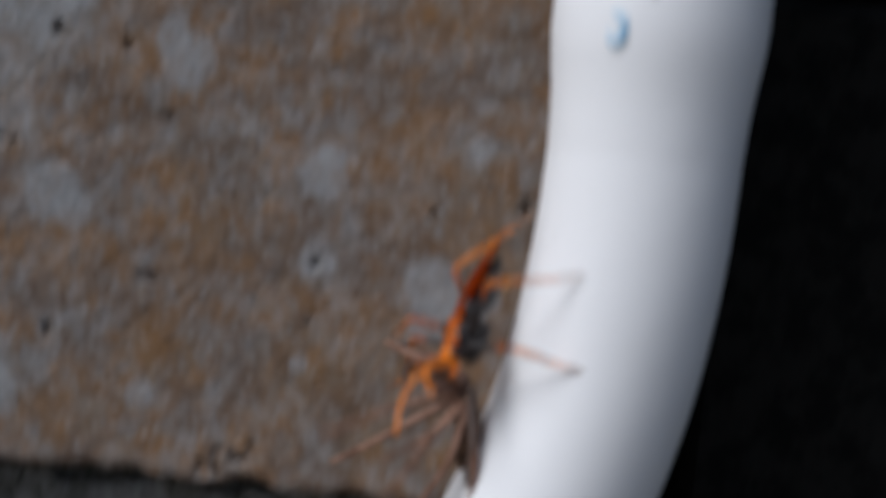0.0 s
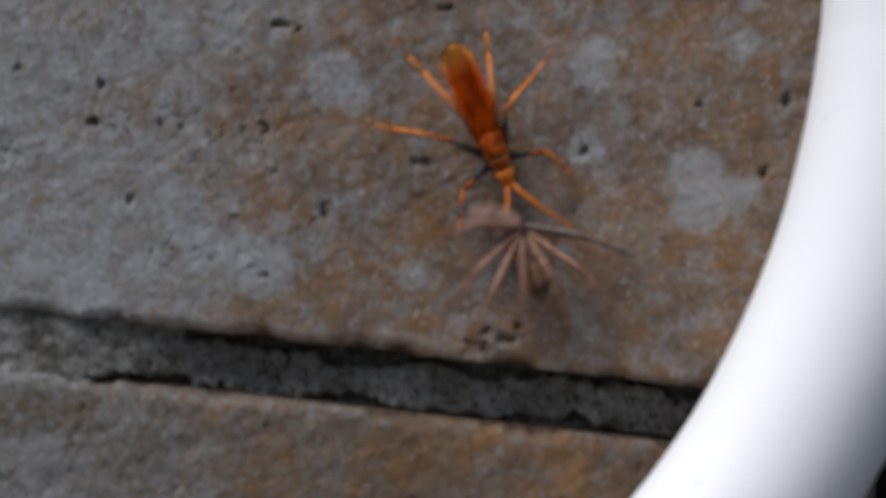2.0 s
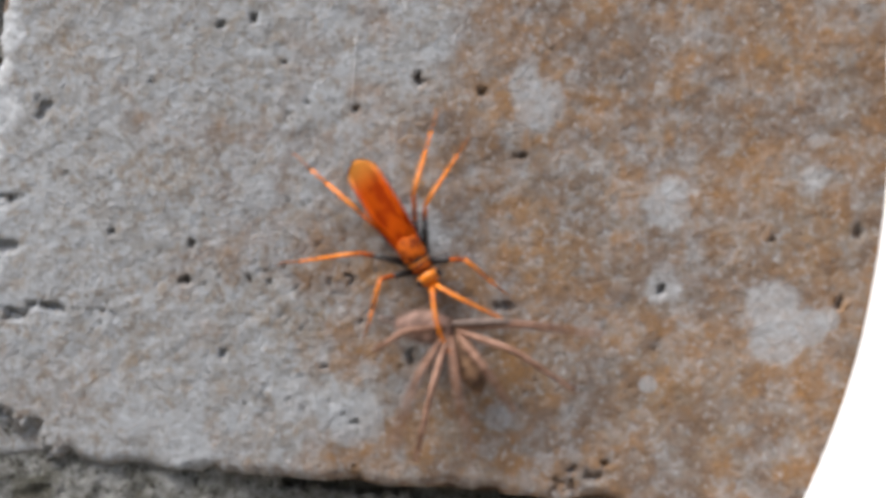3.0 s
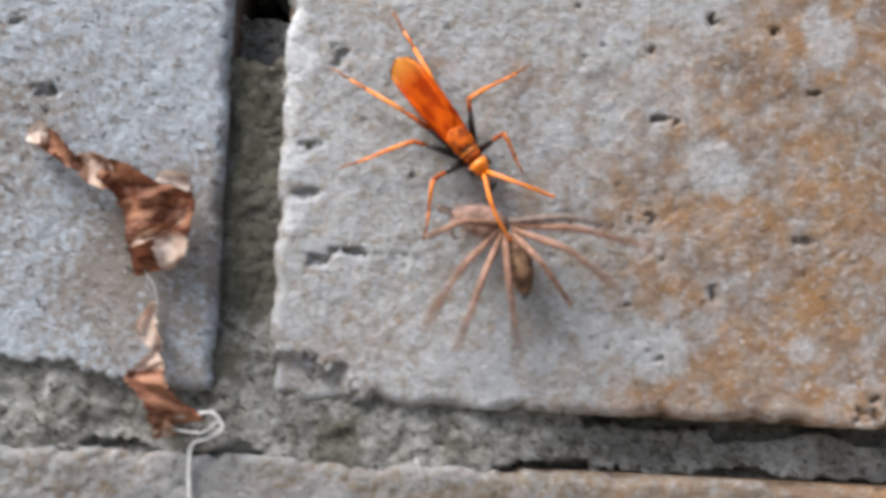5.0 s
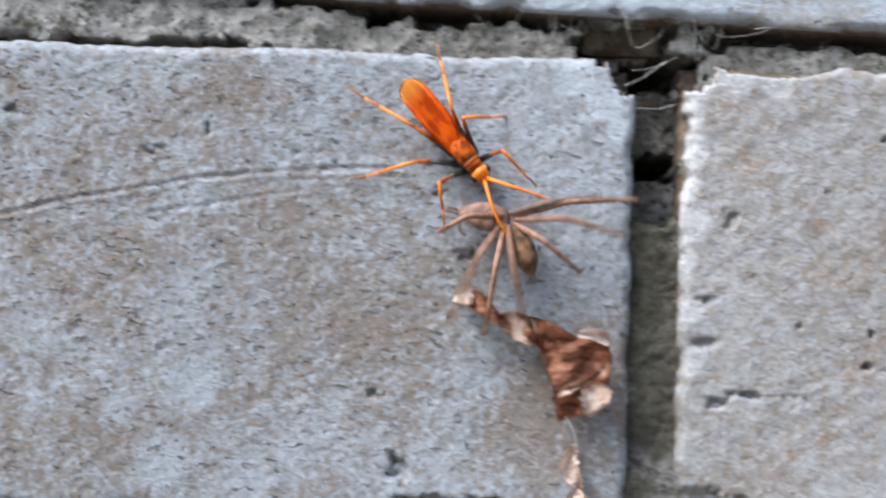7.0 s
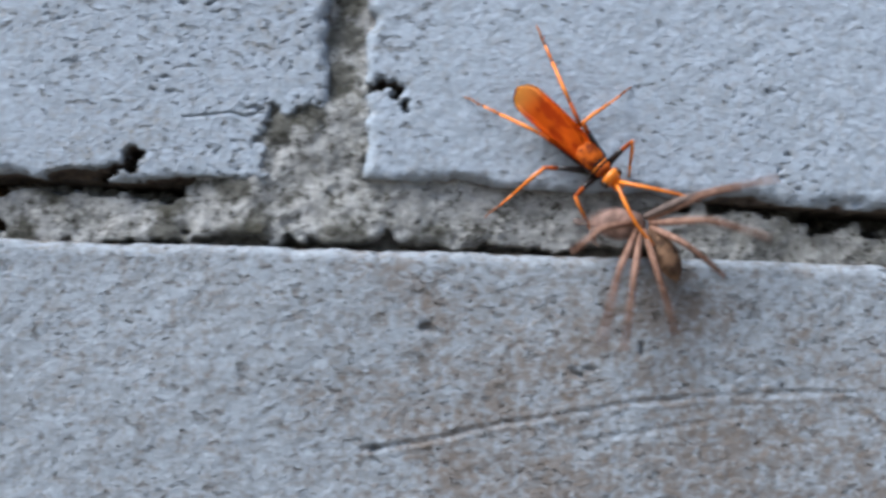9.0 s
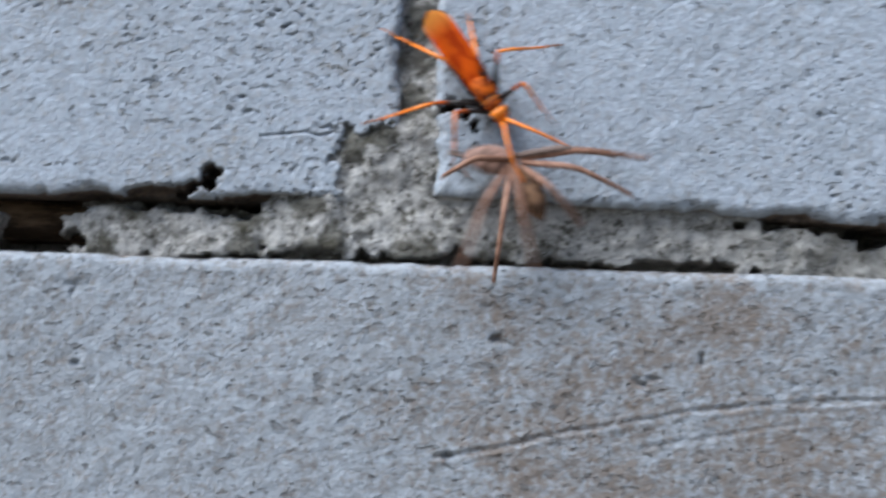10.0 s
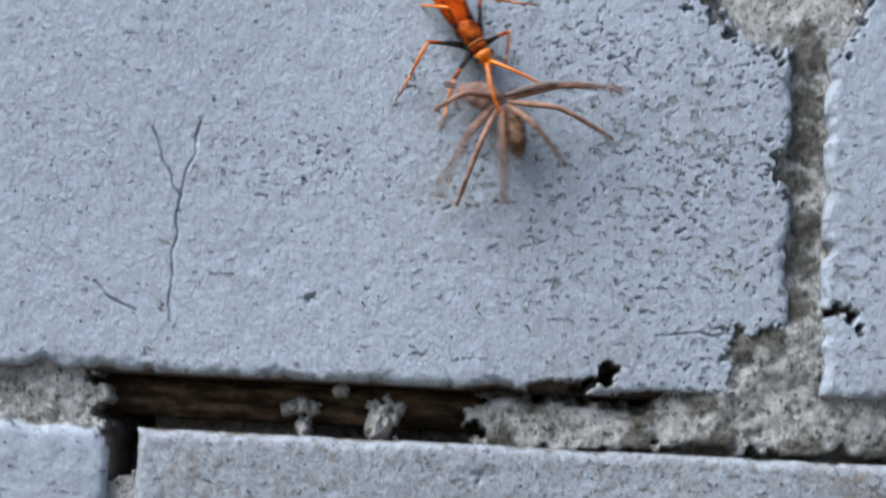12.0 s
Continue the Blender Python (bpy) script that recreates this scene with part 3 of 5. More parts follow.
fine_brick((12.9, WALL_END, -16.1, -8.43), BRICK_OCHRE, 73, 0.2, step=0.0014)
fine_brick((11.55, WALL_END, 0.95, 8.15), BRICK_PALE, 79, 0.25, step=0.0014)
fine_brick((-22.9, -0.5, 8.95, 16.4), BRICK_PALE, 83, 0.25, step=0.0014)
fine_brick((-45.9, -23.5, 8.95, 16.4), BRICK_PALE, 89, 0.25, step=0.002)
fine_brick((0.3, WALL_END, 8.95, 16.4), BRICK_PALE, 97, 0.25, step=0.002)

# plain bricks that close the wall outside the shot
def plain_brick(left, right, low, high, material, parent=wall, y0=0.0, y1=0.05):
    mesh_object("brick", box_bmesh(left / 100, right / 100, y0, y1, Z0 + low / 100, Z0 + high / 100, 0.002), material, parent, False)


for k in range(-7, 13):
    low = 0.92 + 8.45 * (k - 1) if k else -7.55
    shift = 0.0 if k % 2 else 11.4
    for left in np.arange(-138.0 - shift, WALL_END - 3, 22.95):
        a, b = max(float(left), -139.0), min(float(left) + 22.3, WALL_END)
        if not (-2 <= k <= 2):
            plain_brick(a, b, low, low + 7.55, BRICK_GREY if k < 0 else BRICK_PALE)
for right, low, high in ((-35.6, 0.92, 8.15), (-46.6, -7.55, 0.0), (-35.2, -16.1, -8.43), (-46.6, 8.95, 16.4)):
    for n in range(4):
        plain_brick(right - 22.3 - 22.95 * n, right - 22.95 * n, low, high, BRICK_PALE)
for n, left in enumerate(np.arange(-138.0, WALL_END - 3, 22.95)):
    plain_brick(float(left), min(float(left) + 22.3, WALL_END), -24.4, -16.9, BRICK_GREY)
TIMBER = plain_material("old_timber", (0.035, 0.023, 0.014), (0.24, 0.16, 0.10), 130, 0.9, 0.1, 0.002, 0.38, 0.68, (0.8, 1, 3.5))
strip = mesh_object("packing_strip", box_bmesh(-0.2385, -0.170, 0.0095, 0.030, Z0 + 0.0025, Z0 + 0.0088, 0.0014), TIMBER, wall, False)
tagged(strip, "cracked old brown timber packing strip in the open joint")
MUD = plain_material("brown_mud", (0.075, 0.058, 0.042), (0.16, 0.13, 0.10), 260, 0.95, 0.1, 0.001)
tagged(mesh_object("packing_lump", box_bmesh(-0.0132, 0.0002, 0.008, 0.028, Z0 + 0.0018, Z0 + 0.0088, 0.0008), MUD, wall, False), "brown mud lump filling the head of the open joint")
tagged(mesh_object("packing_lump", box_bmesh(-0.0042, 0.0018, 0.011, 0.028, Z0 - 0.0078, Z0 - 0.0036, 0.0016), MUD, wall, False), "small grey-brown lump in the open joint")
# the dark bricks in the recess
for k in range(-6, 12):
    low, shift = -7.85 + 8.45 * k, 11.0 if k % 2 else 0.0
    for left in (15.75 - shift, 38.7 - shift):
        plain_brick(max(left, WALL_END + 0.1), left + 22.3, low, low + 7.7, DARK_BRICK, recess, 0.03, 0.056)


def mortar_sheet():
    """The crumbling mortar as one rough sheet in the joints, deep where it has fallen out."""
    step, x0, x1, z0, z1 = 0.0005, -0.262, WALL_END / 100, -0.0945, 0.098
    x, z = np.meshgrid(np.arange(x0, x1, step), np.arange(z0, z1, step))
    cx, cz = x * 100, z * 100
    y = 0.0026 + (value_noise(x, z, 0.009, 201) - 0.5) * 0.0014 + (value_noise(x, z, 0.003, 202) - 0.5) * 0.0007 + (value_noise(x * 0.8 + z * 0.5, z - x * 0.5, 0.0015, 203) - 0.5) * 0.0006 + np.abs(value_noise(x + z * 0.4, z - x * 0.4, 0.0009, 207) - 0.5) * 0.0008
    wob = (value_noise(x, z, 0.006, 204) - 0.5) * 0.5 + (value_noise(x, z, 0.0025, 210) - 0.5) * 0.55 + (value_noise(x, z, 0.0011, 211) - 0.5) * 0.35

    def hole(a, b, c, d, deep):
        inside = (cx + wob > a) & (cx + wob < b) & (cz + wob * 0.38 > c) & (cz + wob * 0.38 < d)
        y[inside] = np.maximum(y[inside], deep + (y[inside] - 0.004) * 1.5)

    hole(-23.6, -17.3, -0.2, 1.3, 0.020)
    hole(-23.4, -22.7, -0.75, 0.3, 0.028)
    hole(-6.6, -4.4, 0.70, 1.4, 0.012)
    hole(-4.7, -1.4, 0.52, 1.4, 0.018)
    hole(-17.3, -14.2, 0.72, 1.3, 0.012)
    hole(-1.3, 0.05, -0.2, 0.62, 0.014)
    hole(-0.7, 0.6, -0.35, 0.1, 0.026)
    hole(-0.7, 0.6, -2.6, -0.35, 0.013)
    hole(-0.7, 0.6, -1.85, -1.45, 0.026)
    hole(0.9, 12.0, 0.27, 0.75, 0.016)
    hole(4.8, 15.0, -7.78, -7.4, 0.0085)
    hole(3.9, 15.0, -8.55, -8.36, 0.0075)
    hole(-2.4, 0.4, -8.50, -8.36, 0.006)
    hole(-16.0, -6.5, -0.1, 0.14, 0.010)
    hole(-11.62, -10.7, 1.9, 2.75, 0.013)
    hole(-16.3, -14.2, 0.86, 1.6, 0.014)
    flush = np.clip((4.6 - cx) / 1.5, 0, 1) * np.clip((cx + 6.0) / 2.0, 0, 1) * np.clip((-6.3 - cz) / 0.5, 0, 1)
    y -= flush * 0.0014
    y += np.clip((cx - 4.4) / 1.6, 0, 1) * np.clip((-7.2 - cz) / 0.3, 0, 1) * 0.0035
    smear = np.clip(2.0 - np.hypot((cx + 12.4) / 0.9, (cz - 1.1) / 1.05), 0, 1)
    y -= smear * 0.0018
    keep = np.zeros(x.shape, bool)
    for a, b, c, d in ((-26.2, -12.22, 0.92, 8.15), (-11.66, 14.7, 1.08, 8.15), (-22.82, -0.43, -7.55, 0), (0.36, 14.7, -7.6, -0.05), (-26.2, -23.28, -7.55, 0.02)):
        keep |= (cx > a + 0.9) & (cx < b - 0.9) & (cz > c + 0.9) & (cz < d - 0.9)
    keep &= ~((np.abs(cx + 12.5) < 2.4) & (cz < 3.2) | (np.abs(cx + 12.0) < 2.6) & (cz > 6.2))
    nz, nx = x.shape
    a = (np.arange(nz - 1)[:, None] * nx + np.arange(nx - 1)).ravel()
    a = a[~keep[:-1, :-1].ravel()]
    faces = np.stack([a, a + 1, a + nx + 1, a + nx], 1)
    used, back = np.unique(faces, return_inverse=True)
    verts = np.stack([x, y, z + Z0], -1).reshape(-1, 3)[used]
    ob = new("mortar", array_mesh("mortar", verts.tolist(), back.reshape(-1, 4).tolist(), MORTAR))
    ob.parent = wall
    tagged(ob, "crumbling grey lime mortar in the joints", kind="stuff")
    for name, low, high in (("mortar_bed", -0.05, Z0 - 0.0945), ("mortar_bed", Z0 + 0.098, 1.70)):
        mesh_object(name, box_bmesh(-1.39, WALL_END / 100 - 0.001, 0.006, 0.036, low, high), MORTAR, wall, False)
    mesh_object("mortar_bed", box_bmesh(-1.39, -0.262, 0.006, 0.036, Z0 - 0.0945, Z0 + 0.098), MORTAR, wall, False)


mortar_sheet()
PLASTER = plain_material("pale_plaster", (0.20, 0.185, 0.165), (0.62, 0.60, 0.57), 800, 0.95, 0.1, 0.0012, 0.34, 0.57)


def mortar_dab(label, front, *lumps):
    """A ragged dab of mortar left in the open joint, from lumps of (x, z, half width, half height) in centimetres; front: how deep it starts."""
    xs = np.arange(min(x - rx for x, _, rx, _ in lumps) - 0.15, max(x + rx for x, _, rx, _ in lumps) + 0.15, 0.02) / 100
    zs = np.arange(min(z - rz for _, z, _, rz in lumps) - 0.15, max(z + rz for _, z, _, rz in lumps) + 0.15, 0.02) / 100
    x, z = np.meshgrid(xs, zs)
    near = np.full(x.shape, 9.0)
    for cx, cz, rx, rz in lumps:
        near = np.minimum(near, (np.abs((x * 100 - cx) / rx) ** 2.6 + np.abs((z * 100 - cz) / rz) ** 2.6) ** (1 / 2.6))
    near = near + (value_noise(x, z, 0.0016, 301) - 0.5) * 0.7 + (value_noise(x, z, 0.0007, 302) - 0.5) * 0.45
    y = front + 0.0024 * np.clip(near, 0, 1) ** 2 + (value_noise(x, z, 0.0012, 303) - 0.5) * 0.0014 + (value_noise(x, z, 0.0005, 304) - 0.5) * 0.0010
    y = np.where(near < 1, y, 0.022)
    nz, nx = x.shape
    a = (np.arange(nz - 1)[:, None] * nx + np.arange(nx - 1)).ravel()
    a = a[(np.minimum.reduce([near[:-1, :-1], near[1:, :-1], near[:-1, 1:], near[1:, 1:]]) < 1).ravel()]
    faces = np.stack([a, a + 1, a + nx + 1, a + nx], 1)
    used, back = np.unique(faces, return_inverse=True)
    ob = new("mortar_dab", array_mesh("mortar_dab", np.stack([x, y, z + Z0], -1).reshape(-1, 3)[used].tolist(), back.reshape(-1, 4).tolist(), PLASTER))
    ob.parent = wall
    tagged(ob, label)


mortar_dab("brownish mortar dab with a broad head in the open joint", 0.0045, (-20.16, 0.14, 0.15, 0.30), (-20.26, 0.48, 0.32, 0.15))
mortar_dab("thick pale mortar dab in the open joint", 0.003, (-18.87, 0.32, 0.29, 0.40), (-18.58, 0.50, 0.16, 0.14))
mortar_dab("small mortar crumb hanging under the brick", 0.003, (-19.56, 0.78, 0.14, 0.13))


# ---- the white pipe ----
def white_pipe():
    pipe = tagged(new("conduit_pipe"), "curved white plastic conduit pipe fixed against the wall", "pipe")
    bend = [(14.10, 42), (14.10, 20), (14.12, 6), (14.16, 0), (14.19, -1.3), (14.21, -2.74), (14.13, -4.2), (13.91, -5.66), (13.5, -7.12), (12.9, -8.58), (12.02, -10.05),
            (10.72, -11.6), (9.2, -13.15), (6.2, -16.1), (-10, -32.3), (-37, -59.3)]
    pts = smooth_path([(x / 100, -0.0125, Z0 + z / 100) for x, z in bend], 8)
    bm = bmesh.new()
    tube(bm, pts, [0.01216] * len(pts), 48)
    part("tube", bm, PIPE, pipe)
    bm = bmesh.new()
    cuff = [(6.02, 1.10), (6.0, 1.345), (-1.0, 1.345), (-1.3, 1.335), (-1.6, 1.300), (-1.9, 1.262), (-2.2, 1.238), (-2.5, 1.223), (-2.8, 1.213), (-3.0, 1.195)]
    tube(bm, [(float(np.interp(z, [-3.0, -2.74, -1.3, -1.0], [0.1420, 0.1421, 0.14225, 0.14235])), -0.0125, Z0 + z / 100) for z, r in cuff], [r / 100 for z, r in cuff], 48)
    part("socket", bm, PIPE, pipe, "slightly wider socket joint of the pipe")
    bm = bmesh.new()

    def on_socket(x, z):
        return (x, -0.0125 - math.sqrt(0.01352**2 - (x - 0.14235) ** 2), Z0 + z)

    ring = [on_socket(0.1358 + 0.0013 * math.cos(a), -0.0124 + 0.0017 * math.sin(a)) for a in np.linspace(-1.9, 1.9, 16)]
    tube(bm, ring, [0.00022] * len(ring), 6)
    for (ax, az), (bx, bz) in (((0.1359, -0.0109), (0.1370, -0.0114)), ((0.1370, -0.0114), (0.1364, -0.0126)), ((0.1362, -0.0130), (0.1369, -0.0136)), ((0.1369, -0.0136), (0.1360, -0.0141)), ((0.1351, -0.0130), (0.1354, -0.0138))):
        tube(bm, [on_socket(ax, az), on_socket(bx, bz)], [0.00022] * 2, 6)
    part("ink_mark", bm, INK, pipe, "faded round blue ink stamp")
    return pipe


white_pipe()


# ---- dry leaf scraps and silk ----
def leaf_sheet(name, one, other, lift, folds, material, seed, parent, label=""):
    """A crumpled sheet of dry leaf between two edges of (x, z) in centimetres; lift: how far (cm) it stands off the wall along its length;
    folds: (height cm, waves along, waves across, shift)."""
    a, b = (smooth_path([(x / 100, 0, Z0 + z / 100) for x, z in edge], 9) for edge in (one, other))
    n, across = min(len(a), len(b)), 17
    rng = np.random.default_rng(seed)
    out = np.interp(np.linspace(0, 1, n), np.linspace(0, 1, len(lift)), lift) / 100
    bm = bmesh.new()
    rows = []
    for i in range(n):
        u, row = i / (n - 1), []
        ragged = [0.0006 * float(rng.normal(0, 0.35)), 0.0006 * float(rng.normal(0, 0.35))]
        for k in range(across):
            v = k / (across - 1)
            p = a[i].lerp(b[i], v)
            rise = sum(h / 100 * math.sin(2 * math.pi * (f * u + g * v + shift)) for h, f, g, shift in folds)
            p.y = -(out[i] + rise + 0.00006 * float(rng.standard_normal()) + 0.0009 * abs(2 * v - 1) ** 3)
            p.x += ragged[0] * (1 - v) + ragged[1] * v
            row.append(bm.verts.new(p))
        rows.append(row)
    for r, q in zip(rows, rows[1:]):
        for k in range(across - 1):
            bm.faces.new((r[k], r[k + 1], q[k + 1], q[k]))
    bmesh.ops.solidify(bm, geom=bm.faces[:], thickness=0.00022)
    bmesh.ops.recalc_face_normals(bm, faces=bm.faces[:])
    return part(name, bm, material, parent, label)


def dry_leaves():
    leaf = tagged(new("dead_leaf"), "curled rust-brown dry leaf scrap caught on the brick", "leaf")
    leaf_sheet("tip", [(-3.30, -4.06), (-3.10, -4.12), (-2.98, -4.10)], [(-3.26, -3.90), (-3.08, -3.78), (-2.94, -3.85)], [0.12, 0.25, 0.2], [(0.03, 1, 0.5, 0)], LEAF_PALE, 2, leaf, "bleached end of the leaf stalk")
    leaf_sheet("stalk", [(-3.08, -4.10), (-2.85, -4.28), (-2.62, -4.42), (-2.50, -4.44)], [(-3.02, -3.82), (-2.78, -3.98), (-2.58, -4.20), (-2.44, -4.30)], [0.2, 0.32, 0.3, 0.25], [(0.05, 1.2, 0.6, 0.2)], LEAF_DARK, 3, leaf)
    leaf_sheet("neck", [(-2.56, -4.44), (-2.34, -4.62), (-2.12, -4.72), (-1.98, -4.70)], [(-2.52, -4.22), (-2.30, -4.20), (-2.08, -4.26), (-1.96, -4.36)], [0.22, 0.3, 0.33, 0.34], [(0.05, 1.5, 0.7, 0.0)], LEAF_MOTTLED, 4, leaf)
    leaf_sheet("blade", [(-2.16, -4.58), (-1.95, -4.74), (-1.82, -5.0), (-1.72, -5.3), (-1.66, -5.6), (-1.56, -5.94)], [(-2.10, -4.26), (-1.72, -4.36), (-1.30, -4.58), (-0.84, -4.62), (-0.76, -5.10), (-1.00, -5.78)],
               [0.34, 0.42, 0.36, 0.40, 0.34, 0.22], [(0.11, 1.6, 0.9, 0.05), (0.05, 3.1, -0.8, 0.3), (0.02, 5.0, 2.5, 0.1)], LEAF_DARK, 5, leaf, "rust-brown folded blade")
    leaf_sheet("rim", [(-1.30, -4.60), (-1.08, -4.62), (-0.84, -4.72)], [(-1.28, -4.48), (-1.04, -4.44), (-0.80, -4.52)], [0.62, 0.66, 0.6], [(0.02, 1, 1, 0)], LEAF_PALE, 7, leaf, "bleached upper rim")
    leaf_sheet("fold", [(-1.60, -5.56), (-1.36, -5.44), (-1.10, -5.30), (-0.84, -5.10)], [(-1.58, -5.42), (-1.32, -5.28), (-1.08, -5.16), (-0.82, -4.92)], [0.58, 0.66, 0.66, 0.62], [(0.04, 1.2, 0.5, 0.1)], LEAF_MOTTLED, 9, leaf, "pale raised fold")
    leaf_sheet("flap", [(-1.26, -5.42), (-1.24, -5.62), (-1.16, -5.80), (-1.06, -5.84)], [(-0.98, -5.28), (-0.78, -5.40), (-0.82, -5.62), (-0.98, -5.78)], [0.66, 0.72, 0.66, 0.5], [(0.04, 0.8, 0.6, 0.3)], LEAF_PALE, 12, leaf, "bleached curled flap")
    low = tagged(new("dead_leaf"), "small twisted brown leaf scrap hanging on silk over the joint", "leaf")
    leaf_sheet("tip", [(-1.36, -6.30), (-1.50, -6.62), (-1.42, -6.86), (-1.26, -7.0)], [(-1.28, -6.28), (-1.24, -6.55), (-1.18, -6.80), (-1.14, -6.98)], [0.1, 0.22, 0.2, 0.22], [(0.05, 1.3, 0.6, 0)], LEAF_PALE, 21, low, "bleached papery tip")
    leaf_sheet("top", [(-1.30, -7.02), (-1.48, -7.20), (-1.56, -7.28)], [(-1.18, -6.98), (-1.08, -7.10), (-1.06, -7.24)], [0.24, 0.34, 0.34], [(0.02, 1, 1, 0)], LEAF_PALE, 22, low, "bleached upper edge")
    leaf_sheet("blade", [(-1.58, -7.28), (-1.62, -7.42), (-1.42, -7.58), (-1.26, -7.84), (-1.18, -8.08)], [(-1.06, -7.24), (-1.02, -7.44), (-0.84, -7.66), (-0.52, -7.84), (-0.44, -7.94)], [0.34, 0.40, 0.36, 0.34, 0.25],
               [(0.07, 0.9, 0.7, 0.55), (0.03, 2.0, -0.6, 0.2)], LEAF_DARK, 23, low, "rust-brown twisted blade")
    leaf_sheet("hem", [(-1.30, -7.80), (-1.24, -8.02), (-1.18, -8.24)], [(-1.02, -7.86), (-0.90, -8.02), (-0.84, -8.16)], [0.36, 0.32, 0.22], [(0.03, 1, 0.6, 0.2)], LEAF_MOTTLED, 26, low, "pale lower hem")
    for line, r in (([(-1.45, -5.85, 0.25), (-1.3, -6.1, 0.2), (-1.25, -6.35, 0.2)], 0.00012), ([(-0.95, -7.92, 0.2), (-0.6, -7.86, 0.22), (-0.36, -7.84, 0.2), (-0.22, -8.05, 0.18), (-0.42, -8.2, 0.14), (-0.64, -8.3, 0.12), (-0.68, -8.6, 0.1), (-0.62, -9.4, 0.1)], 0.00030), ([(-0.9, -8.1, 0.2), (-0.5, -8.12, 0.2), (-0.3, -7.95, 0.2)], 0.0002), ([(-1.80, -1.9, 0.03), (-1.77, -2.9, 0.05), (-1.72, -3.7, 0.03)], 0.00003), ([(5.59, -1.27, 0.03), (5.6, -2.0, 0.05), (5.62, -2.7, 0.03)], 0.00003)):
        bm = bmesh.new()
        pts = smooth_path([(x / 100, -o / 100, Z0 + z / 100) for x, z, o in line], 6)
        tube(bm, pts, [r] * len(pts), 6)
        tagged(mesh_object("silk_thread", bm, SILK), "pale dusty silk thread hanging on the brick", "thread", "silk threads on the wall")
    bm = bmesh.new()
    rng = np.random.default_rng(4)
    for k in range(26):
        x = rng.uniform(-2.2, 8.5)
        swing, drop = rng.normal(0, 0.5), rng.uniform(0.25, 0.9)
        pts = smooth_path([((x + dx + rng.normal(0, 0.05)) / 100, -(rng.uniform(-0.35, 0.1)) / 100, Z0 + (z + rng.normal(0, 0.05)) / 100)
                           for dx, z in ((0, 0.95), (swing * 0.4, 0.95 - 0.4 * drop), (swing * 0.9, 0.95 - drop), (swing * 1.5, 0.95 - 0.9 * drop), (swing * 2.1, 0.95 - 0.55 * drop))], 5)
        tube(bm, pts, [float(rng.choice([0.000015, 0.00002, 0.00003]))] * len(pts), 5)
    for (ax, az), (bx, bz), r in (((-0.62, -0.45), (0.05, -0.02), 0.00005), ((-0.5, -0.2), (0.25, 0.05), 0.00003), ((-0.5, -0.8), (0.3, -0.72), 0.00003), ((1.5, 0.55), (2.4, 0.85), 0.00006), ((5.25, 0.95), (5.4, 0.25), 0.00007), ((-1.75, 0.9), (-1.8, 0.3), 0.00006)):
        tube(bm, smooth_path([(ax / 100, 0.0005, Z0 + az / 100), ((ax + bx) / 200, 0.0015, Z0 + (az + bz - 0.08) / 200), (bx / 100, 0.0005, Z0 + bz / 100)], 5), [r] * 11, 5)
    tagged(mesh_object("cobweb", bm, SILK), "thin dusty cobweb strands across the mortar joint", "cobweb", kind="stuff")


dry_leaves()


# ---- the wasp: +y is ahead, +z away from the wall; centimetres scaled to metres ----
SIZE = 0.008  # metres for each unit of the insects' own measure


def scaled(bm, factor=SIZE):
    bmesh.ops.scale(bm, vec=(factor,) * 3, verts=bm.verts[:])
    return bm


def lofted(stations, n=20):
    bm = bmesh.new()
    loft(bm, body_rings(stations, n))
    return scaled(bm)


LEG_SIZES = {"front": (0.17, 0.22, 0.28, 0.68, 1.15), "middle": (0.20, 0.02, 0.28, 0.85, 1.50), "hind": (0.17, -0.22, 0.30, 0.92, 1.68)}


